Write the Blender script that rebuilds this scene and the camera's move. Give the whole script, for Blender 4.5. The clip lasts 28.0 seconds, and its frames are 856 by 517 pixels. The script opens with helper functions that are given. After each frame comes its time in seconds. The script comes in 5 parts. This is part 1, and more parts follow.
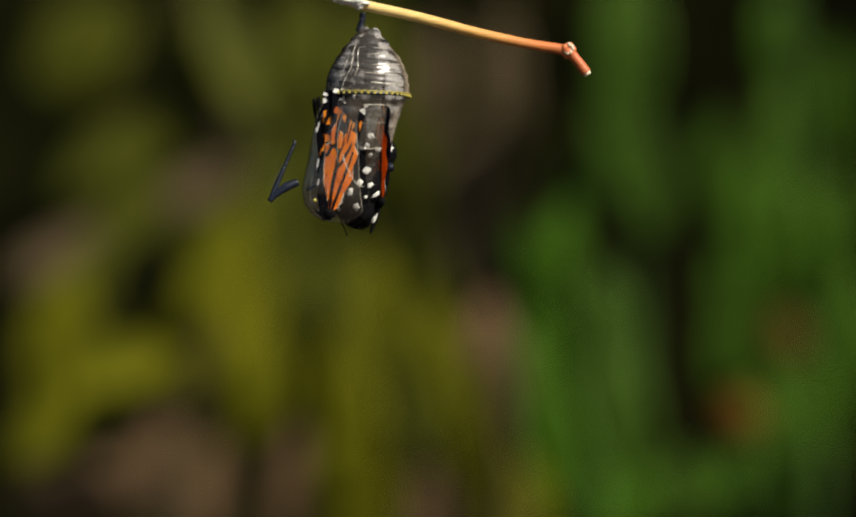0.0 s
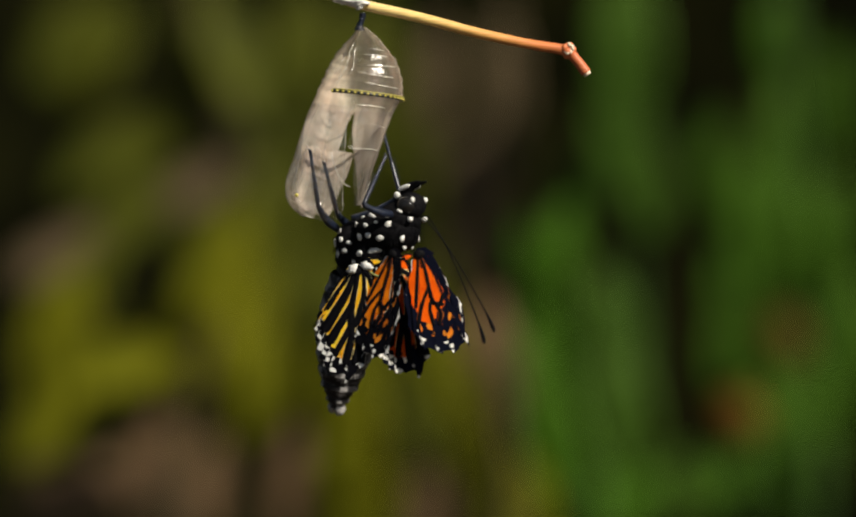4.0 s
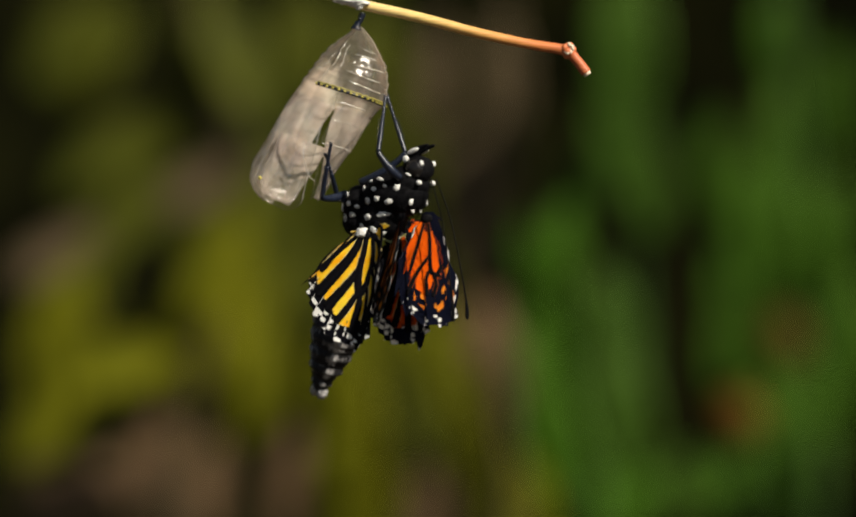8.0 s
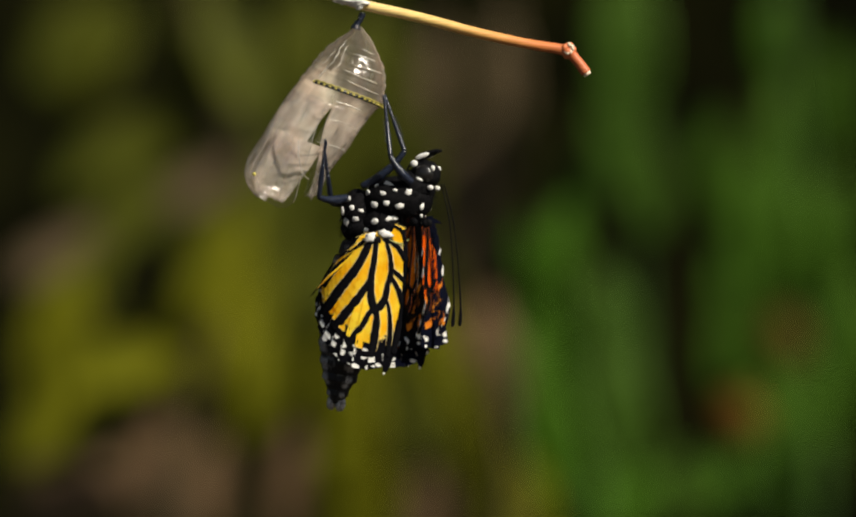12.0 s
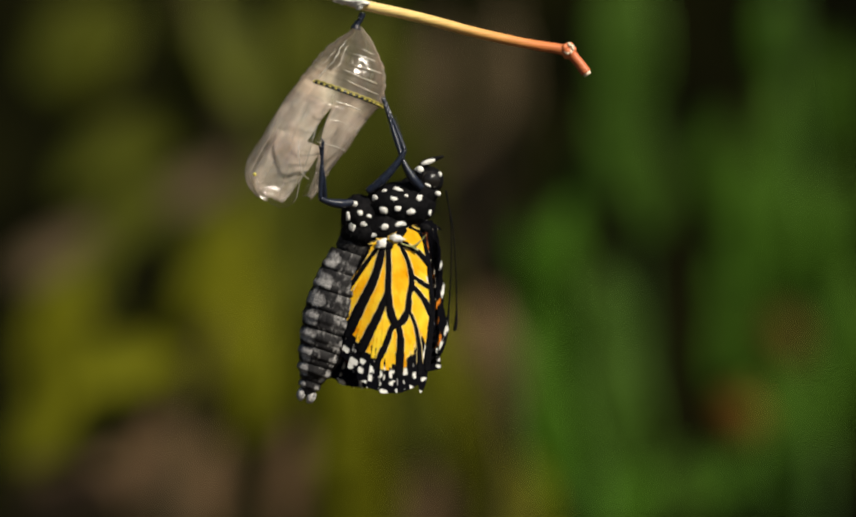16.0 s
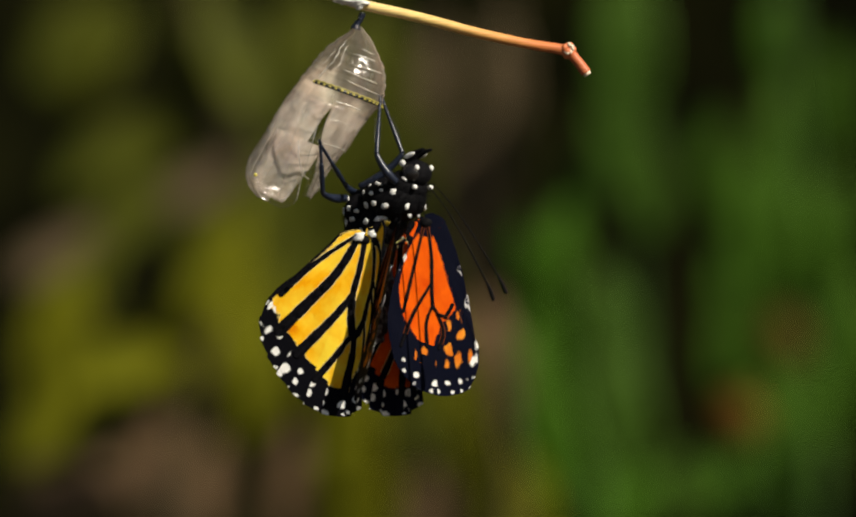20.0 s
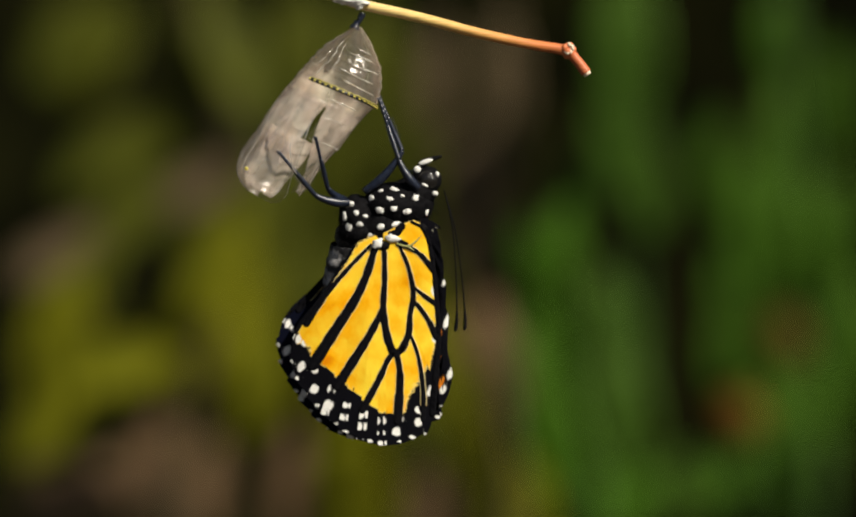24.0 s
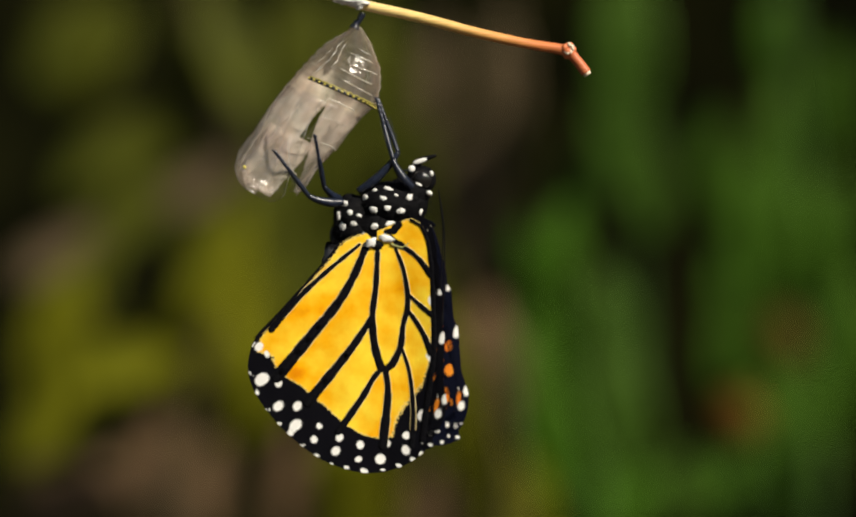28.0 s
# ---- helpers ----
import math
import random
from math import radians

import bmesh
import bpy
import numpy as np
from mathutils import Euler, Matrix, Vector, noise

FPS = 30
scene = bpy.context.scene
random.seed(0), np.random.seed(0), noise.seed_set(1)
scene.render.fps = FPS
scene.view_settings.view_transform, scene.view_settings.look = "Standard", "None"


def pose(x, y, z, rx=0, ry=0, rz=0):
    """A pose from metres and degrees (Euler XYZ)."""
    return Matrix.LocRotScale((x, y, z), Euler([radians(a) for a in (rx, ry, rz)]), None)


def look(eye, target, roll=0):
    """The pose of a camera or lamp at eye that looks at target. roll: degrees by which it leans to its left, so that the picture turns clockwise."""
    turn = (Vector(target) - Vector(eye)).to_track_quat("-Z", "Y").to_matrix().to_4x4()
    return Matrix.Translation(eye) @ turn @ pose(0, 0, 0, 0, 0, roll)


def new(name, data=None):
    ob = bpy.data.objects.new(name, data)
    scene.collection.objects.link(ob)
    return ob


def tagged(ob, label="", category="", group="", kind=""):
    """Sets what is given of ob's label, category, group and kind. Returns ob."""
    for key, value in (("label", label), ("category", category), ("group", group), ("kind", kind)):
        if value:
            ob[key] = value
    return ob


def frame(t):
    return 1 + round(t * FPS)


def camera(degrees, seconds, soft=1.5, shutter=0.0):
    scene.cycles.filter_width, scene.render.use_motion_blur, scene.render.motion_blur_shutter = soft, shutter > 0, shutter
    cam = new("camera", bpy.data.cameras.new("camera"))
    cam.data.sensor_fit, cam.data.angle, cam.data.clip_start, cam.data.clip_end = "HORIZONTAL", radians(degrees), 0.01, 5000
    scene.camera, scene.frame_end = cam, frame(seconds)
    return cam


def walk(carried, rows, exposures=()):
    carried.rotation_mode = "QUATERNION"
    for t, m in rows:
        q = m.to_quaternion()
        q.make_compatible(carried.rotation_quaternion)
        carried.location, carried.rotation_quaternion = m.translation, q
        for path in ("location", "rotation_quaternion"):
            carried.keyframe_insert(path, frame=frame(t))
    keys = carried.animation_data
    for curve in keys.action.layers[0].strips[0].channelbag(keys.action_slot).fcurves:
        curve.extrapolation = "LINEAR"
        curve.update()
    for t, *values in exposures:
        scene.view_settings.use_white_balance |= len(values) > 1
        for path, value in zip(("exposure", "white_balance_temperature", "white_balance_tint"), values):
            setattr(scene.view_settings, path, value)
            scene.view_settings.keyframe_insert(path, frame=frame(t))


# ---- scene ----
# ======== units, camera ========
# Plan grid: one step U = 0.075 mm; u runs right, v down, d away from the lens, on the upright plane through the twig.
U = 0.075e-3
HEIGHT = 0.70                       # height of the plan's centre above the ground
EYE = 784 * U / math.tan(radians(10))


def V(u, v, d=0.0):
    return Vector(((u - 784) * U, d * U, HEIGHT + (473.5 - v) * U))


def far(u, v, y):
    """A place y metres behind the twig, on the line from the lens through the grid place u, v."""
    k = (EYE + y) / EYE
    return Vector(((u - 784) * U * k, y, HEIGHT + (473.5 - v) * U * k))


cam = camera(20, 28.0, soft=2.1)
stand = look((0, -EYE, HEIGHT), (0, 0, HEIGHT))
walk(cam, [(0, stand), (28.0, stand)], [(0, 0.0, 7000, 10), (28.0, 0.0, 7000, 10)])
cam.data.dof.use_dof = True
cam.data.dof.focus_distance = EYE - 3e-3
cam.data.dof.aperture_fstop = 9.2

# ======== world, sun ========
SUN_EL, SUN_AZ = 40.0, 137.0        # degrees; azimuth clockwise from +y
world = bpy.data.worlds.new("sky")
scene.world = world
world.use_nodes = True
wn = world.node_tree
sky = wn.nodes.new("ShaderNodeTexSky")
sky.sky_type, sky.sun_disc = "NISHITA", False
sky.sun_elevation, sky.sun_rotation = radians(SUN_EL), radians(SUN_AZ)
wn.links.new(sky.outputs[0], wn.nodes["Background"].inputs[0])
wn.nodes["Background"].inputs[1].default_value = 0.045
sun = new("sun", bpy.data.lights.new("sun", "SUN"))
sun.data.energy, sun.data.angle, sun.data.color = 5.4, radians(0.6), (1.0, 0.95, 0.86)
toward = Vector((math.sin(radians(SUN_AZ)) * math.cos(radians(SUN_EL)),
                 math.cos(radians(SUN_AZ)) * math.cos(radians(SUN_EL)), math.sin(radians(SUN_EL))))
sun.matrix_world = look(toward, (0, 0, 0))


# ======== materials ========
def nodes_of(name):
    m = bpy.data.materials.new(name)
    m.use_nodes = True
    nt = m.node_tree
    return m, nt, nt.nodes["Principled BSDF"]


def add(nt, kind, **values):
    n = nt.nodes.new(kind)
    for k, v in values.items():
        n.inputs[k].default_value = v
    return n


def grain(nt, scale, detail=4.0):
    co = nt.nodes.new("ShaderNodeTexCoord")
    n = add(nt, "ShaderNodeTexNoise", Scale=scale, Detail=detail)
    nt.links.new(co.outputs["Object"], n.inputs["Vector"])
    return n


def ramp(nt, source, stops):
    r = nt.nodes.new("ShaderNodeValToRGB")
    e = r.color_ramp.elements
    while len(e) < len(stops):
        e.new(0.5)
    for el, (p, c) in zip(e, stops):
        el.position, el.color = p, (*c, 1)
    nt.links.new(source, r.inputs[0])
    return r


def mixed(nt, factor, a, b):
    m = nt.nodes.new("ShaderNodeMix")
    m.data_type = "RGBA"
    for s, x in ((factor, 0), (a, 6), (b, 7)):
        if hasattr(s, "links"):
            nt.links.new(s, m.inputs[x])
        else:
            m.inputs[x].default_value = s if x == 0 else (*s, 1)
    return m.outputs[2]


def plain(name, dark, light, rough=0.6, scale=1500.0, bump=0.15, dist=0.00005, spec=0.5):
    """A surface that wanders between two colours at two scales, with a fine relief."""
    m, nt, b = nodes_of(name)
    a, f = grain(nt, scale), grain(nt, scale * 6, 2)
    c = ramp(nt, a.outputs[0], [(0.33, dark), (0.68, light)])
    fine = ramp(nt, f.outputs[0], [(0.3, (0.75, 0.75, 0.75)), (0.7, (1.1, 1.1, 1.1))])
    mul = nt.nodes.new("ShaderNodeMix")
    mul.data_type, mul.blend_type = "RGBA", "MULTIPLY"
    mul.inputs[0].default_value = 1
    nt.links.new(c.outputs[0], mul.inputs[6])
    nt.links.new(fine.outputs[0], mul.inputs[7])
    nt.links.new(mul.outputs[2], b.inputs["Base Color"])
    b.inputs["Roughness"].default_value = rough
    b.inputs["Specular IOR Level"].default_value = spec
    bp = add(nt, "ShaderNodeBump", Strength=bump, Distance=dist)
    nt.links.new(f.outputs[0], bp.inputs["Height"])
    nt.links.new(bp.outputs[0], b.inputs["Normal"])
    return m


def wing_material(name, cell_dark, cell_light, ink, seam=(0.75, 0.7, 0.55), inked="vein"):
    """Scaled wing: cells between inked veins, cream seams along the veins, white and orange spots."""
    m, nt, b = nodes_of(name)
    a, f = grain(nt, 240, 6), grain(nt, 9000, 2)
    lie = nt.nodes.new("ShaderNodeAttribute")
    lie.attribute_name = "plan_place"
    for n in (a, f):
        nt.links.new(lie.outputs["Vector"], n.inputs["Vector"])
    att = {}
    for k in ("vein", "spot", "patch"):
        att[k] = nt.nodes.new("ShaderNodeAttribute")
        att[k].attribute_name = inked if k == "vein" else k

    ripple = grain(nt, 95, 2)
    stretch = nt.nodes.new("ShaderNodeMapping")
    stretch.inputs["Scale"].default_value = (1.2, 0.8, 1)
    nt.links.new(lie.outputs["Vector"], stretch.inputs[0])
    nt.links.new(stretch.outputs[0], ripple.inputs["Vector"])
    jag = grain(nt, 3600, 2)
    nt.links.new(lie.outputs["Vector"], jag.inputs["Vector"])

    def edge(k, soft, shift=0.0):
        # wobble the edge with the grain of the scales
        w = nt.nodes.new("ShaderNodeMath")
        w.operation = "MULTIPLY_ADD"
        wob = 11.0 if k == "vein" else 6.0
        nt.links.new((jag if k == "vein" else f).outputs[0], w.inputs[0])
        w.inputs[1].default_value = wob
        nt.links.new(att[k].outputs["Fac"], w.inputs[2])
        r = nt.nodes.new("ShaderNodeMapRange")
        r.inputs["From Min"].default_value, r.inputs["From Max"].default_value = wob / 2 + shift - soft, wob / 2 + shift + soft
        nt.links.new(w.outputs[0], r.inputs["Value"])
        return r.outputs[0]
    cell = ramp(nt, a.outputs[0], [(0.24, (cell_dark[0] * 0.86, cell_dark[1] * 0.62, cell_dark[2] * 0.6)), (0.36, cell_dark), (0.68, cell_light)]).outputs[0]
    c = mixed(nt, edge("vein", 0.7, 1.5), seam, cell)
    c = mixed(nt, edge("patch", 1.0), ramp(nt, a.outputs[0], [(0.3, (0.62, 0.12, 0.01)), (0.7, (0.8, 0.3, 0.03))]).outputs[0], mixed(nt, edge("vein", 0.9), ink, c))
    c = mixed(nt, edge("spot", 1.0), (0.86, 0.86, 0.82), c)
    nt.links.new(c, b.inputs["Base Color"])
    b.inputs["Roughness"].default_value = 0.6
    b.inputs["Specular IOR Level"].default_value = 0.03
    # the membrane is gently rippled, the scales give it a fine nap
    bend = add(nt, "ShaderNodeBump", Strength=0.6, Distance=0.0016)
    nt.links.new(ripple.outputs[0], bend.inputs["Height"])
    bp = add(nt, "ShaderNodeBump", Strength=0.25, Distance=0.00004)
    nt.links.new(f.outputs[0], bp.inputs["Height"])
    nt.links.new(bend.outputs[0], bp.inputs["Normal"])
    nt.links.new(bp.outputs[0], b.inputs["Normal"])
    return m


def abdomen_material():
    """Black scales with pale grey hair scales where the mask is set, ragged at their edges."""
    m, nt, b = nodes_of("abdomen_scales")
    a, f = grain(nt, 700, 5), grain(nt, 5000, 3)
    mask = nt.nodes.new("ShaderNodeAttribute")
    mask.attribute_name = "pale"
    w = nt.nodes.new("ShaderNodeMath")
    w.operation = "MULTIPLY_ADD"
    w.inputs[1].default_value = 2.8
    nt.links.new(a.outputs[0], w.inputs[0])
    nt.links.new(mask.outputs["Fac"], w.inputs[2])
    r = nt.nodes.new("ShaderNodeMapRange")
    r.inputs["From Min"].default_value, r.inputs["From Max"].default_value = 1.54, 2.12
    nt.links.new(w.outputs[0], r.inputs["Value"])
    dark = ramp(nt, f.outputs[0], [(0.3, (0.005, 0.005, 0.006)), (0.7, (0.024, 0.023, 0.024))]).outputs[0]
    pale = ramp(nt, f.outputs[0], [(0.3, (0.13, 0.13, 0.135)), (0.7, (0.50, 0.49, 0.48))]).outputs[0]
    nt.links.new(mixed(nt, r.outputs[0], dark, pale), b.inputs["Base Color"])
    b.inputs["Roughness"].default_value = 0.5
    b.inputs["Specular IOR Level"].default_value = 0.25
    bp = add(nt, "ShaderNodeBump", Strength=0.6, Distance=0.0001)
    nt.links.new(f.outputs[0], bp.inputs["Height"])
    nt.links.new(bp.outputs[0], b.inputs["Normal"])
    return m


def husk_material(name, tint, film_top, film_foot, rough, gleam=0.016, crush=0.6):
    """Dry pupal skin: a milky film above that thins to clear below, creased along its length, with gloss."""
    m, nt, b = nodes_of(name)
    co = nt.nodes.new("ShaderNodeTexCoord")
    mp = nt.nodes.new("ShaderNodeMapping")
    mp.inputs["Scale"].default_value = (1, 1, 0.28)
    nt.links.new(co.outputs["Object"], mp.inputs[0])
    crease = add(nt, "ShaderNodeTexNoise", Scale=420, Detail=5)
    nt.links.new(mp.outputs[0], crease.inputs["Vector"])
    a, f = grain(nt, 260), grain(nt, 3500, 3)
    film = ramp(nt, a.outputs[0], [(0.3, tint), (0.7, tuple(min(1, x * 1.2) for x in tint))])
    nt.links.new(film.outputs[0], b.inputs["Base Color"])
    b.inputs["Roughness"].default_value = rough
    b.inputs["Coat Weight"].default_value = 0.55
    b.inputs["Coat Roughness"].default_value = 0.11
    bp = add(nt, "ShaderNodeBump", Strength=0.8, Distance=0.0005)
    nt.links.new(crease.outputs[0], bp.inputs["Height"])
    bp2 = add(nt, "ShaderNodeBump", Strength=0.3, Distance=0.00005)
    nt.links.new(f.outputs[0], bp2.inputs["Height"])
    crumple = grain(nt, 1300, 3)
    bp3 = add(nt, "ShaderNodeBump", Strength=crush, Distance=0.0002)
    nt.links.new(crumple.outputs[0], bp3.inputs["Height"])
    nt.links.new(bp.outputs[0], bp3.inputs["Normal"])
    nt.links.new(bp3.outputs[0], bp2.inputs["Normal"])
    nt.links.new(bp2.outputs[0], b.inputs["Normal"])
    nt.links.new(bp.outputs[0], b.inputs["Coat Normal"])
    sep = nt.nodes.new("ShaderNodeSeparateXYZ")
    nt.links.new(co.outputs["Object"], sep.inputs[0])
    down = nt.nodes.new("ShaderNodeMapRange")
    for k, v in (("From Min", -130 * U), ("From Max", -380 * U), ("To Min", film_top), ("To Max", film_foot)):
        down.inputs[k].default_value = v
    nt.links.new(sep.outputs[2], down.inputs["Value"])
    vary = nt.nodes.new("ShaderNodeMapRange")
    for k, v in (("From Min", 0.3), ("From Max", 0.7), ("To Min", 0.45), ("To Max", 1.6)):
        vary.inputs[k].default_value = v
    nt.links.new(crease.outputs[0], vary.inputs["Value"])
    # the skin over the insect's front is thinner than that over its back
    side = nt.nodes.new("ShaderNodeAttribute")
    side.attribute_name = "dorsal"
    back = nt.nodes.new("ShaderNodeMapRange")
    for k, v in (("From Min", -0.45), ("From Max", 0.40), ("To Min", 0.08), ("To Max", 2.4)):
        back.inputs[k].default_value = v
    nt.links.new(side.outputs["Fac"], back.inputs["Value"])
    both = nt.nodes.new("ShaderNodeMath")
    both.operation = "MULTIPLY"
    nt.links.new(back.outputs[0], both.inputs[0])
    nt.links.new(vary.outputs[0], both.inputs[1])
    total = nt.nodes.new("ShaderNodeMath")
    total.operation, total.use_clamp = "MULTIPLY", True
    nt.links.new(down.outputs[0], total.inputs[0])
    nt.links.new(both.outputs[0], total.inputs[1])
    t = nt.nodes.new("ShaderNodeBsdfTransparent")
    glow = nt.nodes.new("ShaderNodeBsdfTranslucent")
    nt.links.new(film.outputs[0], glow.inputs["Color"])
    soft = nt.nodes.new("ShaderNodeMixShader")
    soft.inputs[0].default_value = 0.25
    nt.links.new(b.outputs[0], soft.inputs[1])
    nt.links.new(glow.outputs[0], soft.inputs[2])
    mx = nt.nodes.new("ShaderNodeMixShader")
    nt.links.new(total.outputs[0], mx.inputs[0])
    nt.links.new(t.outputs[0], mx.inputs[1])
    nt.links.new(soft.outputs[0], mx.inputs[2])
    fres = add(nt, "ShaderNodeLayerWeight", Blend=0.5)
    nt.links.new(bp3.outputs[0], fres.inputs["Normal"])
    rim = nt.nodes.new("ShaderNodeMath")
    rim.operation = "POWER"
    rim.inputs[1].default_value = 4.0
    nt.links.new(fres.outputs["Facing"], rim.inputs[0])
    gloss = add(nt, "ShaderNodeBsdfGlossy", Roughness=0.15)
    nt.links.new(bp3.outputs[0], gloss.inputs["Normal"])
    sheen = nt.nodes.new("ShaderNodeMixShader")
    less = nt.nodes.new("ShaderNodeMath")
    less.operation = "MULTIPLY_ADD"
    less.inputs[1].default_value, less.inputs[2].default_value = 0.35, gleam
    nt.links.new(rim.outputs[0], less.inputs[0])
    nt.links.new(less.outputs[0], sheen.inputs[0])
    nt.links.new(mx.outputs[0], sheen.inputs[1])
    nt.links.new(gloss.outputs[0], sheen.inputs[2])
    nt.links.new(sheen.outputs[0], nt.nodes["Material Output"].inputs["Surface"])
    return m


M_UNDER = wing_material("wing_underside", (0.88, 0.41, 0.008), (0.95, 0.68, 0.050), (0.004, 0.004, 0.006), (0.90, 0.68, 0.22))
M_UPPER = wing_material("wing_upperside", (0.66, 0.075, 0.004), (0.82, 0.13, 0.006), (0.003, 0.004, 0.011), (0.3, 0.05, 0.01), "vein_above")
M_UNDER_F = wing_material("forewing_underside", (0.66, 0.13, 0.006), (0.80, 0.22, 0.010), (0.004, 0.004, 0.006))
M_INK = plain("black_vein", (0.003, 0.003, 0.004), (0.008, 0.008, 0.010), 0.7, 3000, 0.3, spec=0.02)
M_SEAM = plain("cream_vein_edge", (0.74, 0.54, 0.18), (0.90, 0.78, 0.46), 0.7, 2500, 0.3, spec=0.1)
M_SEAM_F = plain("brown_vein_edge", (0.10, 0.02, 0.004), (0.22, 0.05, 0.008), 0.7, 2500, 0.3, spec=0.1)
M_BLACK = plain("black_scales", (0.002, 0.002, 0.003), (0.009, 0.009, 0.010), 0.7, 3000, 0.6, 0.00008, 0.06)
M_CHITIN = plain("glossy_black_chitin", (0.005, 0.008, 0.016), (0.017, 0.024, 0.047), 0.3, 3000, 0.2)
M_ROOT = plain("greenish_root_vein", (0.20, 0.22, 0.06), (0.42, 0.42, 0.16), 0.5, 3000)
M_WHITE = plain("white_scales", (0.72, 0.72, 0.68), (0.86, 0.86, 0.83), 0.6, 5000, 0.4)
M_GREY = plain("grey_hair_scales", (0.14, 0.14, 0.145), (0.72, 0.70, 0.68), 0.7, 2600, 0.6, 0.0001)
M_FUR = plain("dark_grey_belly", (0.008, 0.008, 0.010), (0.055, 0.053, 0.052), 0.6, 2200, 0.6, 0.0001, 0.2)
M_ABDOMEN = abdomen_material()
M_EYE = plain("compound_eye", (0.005, 0.005, 0.006), (0.02, 0.018, 0.016), 0.15, 9000, 0.3)
M_HUSK = husk_material("pupal_skin", (0.96, 0.77, 0.63), 0.25, 0.2, 0.3, 0.016, 0.3)
M_LOBE = husk_material("thin_pupal_skin", (0.96, 0.77, 0.65), 0.28, 0.09, 0.25, 0.10, 1.0)
M_RIM = husk_material("pupal_skin_ridge", (0.96, 0.86, 0.74), 0.30, 0.30, 0.2, 0.16)
M_GOLD = plain("gold_bead", (0.50, 0.42, 0.06), (0.75, 0.66, 0.16), 0.3, 4000, 0.1)
M_OLDGOLD = plain("dull_olive_gold", (0.20, 0.17, 0.03), (0.48, 0.42, 0.12), 0.4, 6000, 0.3)
M_SILK = plain("white_silk", (0.84, 0.83, 0.79), (0.93, 0.92, 0.88), 0.8, 4000, 0.4, 0.00005)


def twig_material():
    m, nt, b = nodes_of("twig_bark")
    co = nt.nodes.new("ShaderNodeTexCoord")
    sep = nt.nodes.new("ShaderNodeSeparateXYZ")
    nt.links.new(co.outputs["Object"], sep.inputs[0])
    r = nt.nodes.new("ShaderNodeMapRange")
    r.inputs["From Min"].default_value, r.inputs["From Max"].default_value = (560 - 784) * U, (1080 - 784) * U
    nt.links.new(sep.outputs[0], r.inputs["Value"])
    c = ramp(nt, r.outputs[0], [(0.0, (0.92, 0.74, 0.36)), (0.42, (0.88, 0.62, 0.21)), (0.64, (0.84, 0.42, 0.12)), (0.82, (0.74, 0.24, 0.07)), (0.94, (0.64, 0.17, 0.06))])
    mp = nt.nodes.new("ShaderNodeMapping")
    mp.inputs["Scale"].default_value = (0.06, 1, 1)
    nt.links.new(co.outputs["Object"], mp.inputs[0])
    n = add(nt, "ShaderNodeTexNoise", Scale=4500, Detail=3)
    nt.links.new(mp.outputs[0], n.inputs["Vector"])
    s = ramp(nt, n.outputs[0], [(0.3, (0.55, 0.5, 0.45)), (0.62, (1.05, 1.05, 1.05))])
    mul = nt.nodes.new("ShaderNodeMix")
    mul.data_type, mul.blend_type = "RGBA", "MULTIPLY"
    mul.inputs[0].default_value = 0.65
    nt.links.new(c.outputs[0], mul.inputs[6])
    nt.links.new(s.outputs[0], mul.inputs[7])
    nt.links.new(mul.outputs[2], b.inputs["Base Color"])
    b.inputs["Roughness"].default_value = 0.5
    bp = add(nt, "ShaderNodeBump", Strength=0.4, Distance=0.0001)
    nt.links.new(n.outputs[0], bp.inputs["Height"])
    nt.links.new(bp.outputs[0], b.inputs["Normal"])
    return m


M_TWIG = twig_material()
M_CUT = plain("cut_wood", (0.74, 0.58, 0.42), (0.9, 0.78, 0.62), 0.7, 3000)
M_STEM = plain("grey_brown_stem", (0.03, 0.024, 0.012), (0.06, 0.045, 0.024), 0.8, 60, 0.4, 0.001, spec=0.08)
M_PALE = plain("pale_reddish_dry_leaf", (0.13, 0.080, 0.040), (0.21, 0.136, 0.074), 0.8, 50, 0.3, 0.001, spec=0.08)
M_PINK = plain("pinkish_dry_stem", (0.075, 0.056, 0.030), (0.125, 0.092, 0.050), 0.8, 50, 0.3, 0.001, spec=0.08)
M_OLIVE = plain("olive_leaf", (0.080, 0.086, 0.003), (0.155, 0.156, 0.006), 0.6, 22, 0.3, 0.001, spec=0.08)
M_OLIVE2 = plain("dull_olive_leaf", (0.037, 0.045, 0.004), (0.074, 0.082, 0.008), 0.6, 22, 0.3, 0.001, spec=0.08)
M_GREEN = plain("green_leaf", (0.028, 0.090, 0.003), (0.060, 0.145, 0.010), 0.55, 20, 0.3, 0.001, spec=0.08)
M_GREEN3 = plain("mid_green_leaf", (0.030, 0.084, 0.004), (0.058, 0.130, 0.012), 0.55, 18, 0.3, 0.001, spec=0.08)
M_GREEN4 = plain("dull_green_leaf", (0.032, 0.078, 0.006), (0.060, 0.122, 0.016), 0.55, 18, 0.3, 0.001, spec=0.08)
M_GREEN2 = plain("dark_green_leaf", (0.018, 0.045, 0.008), (0.035, 0.07, 0.016), 0.55, 18, 0.3, 0.001, spec=0.08)
M_BUD = plain("orange_brown_bud", (0.072, 0.036, 0.004), (0.12, 0.060, 0.007), 0.7, 60, spec=0.08)
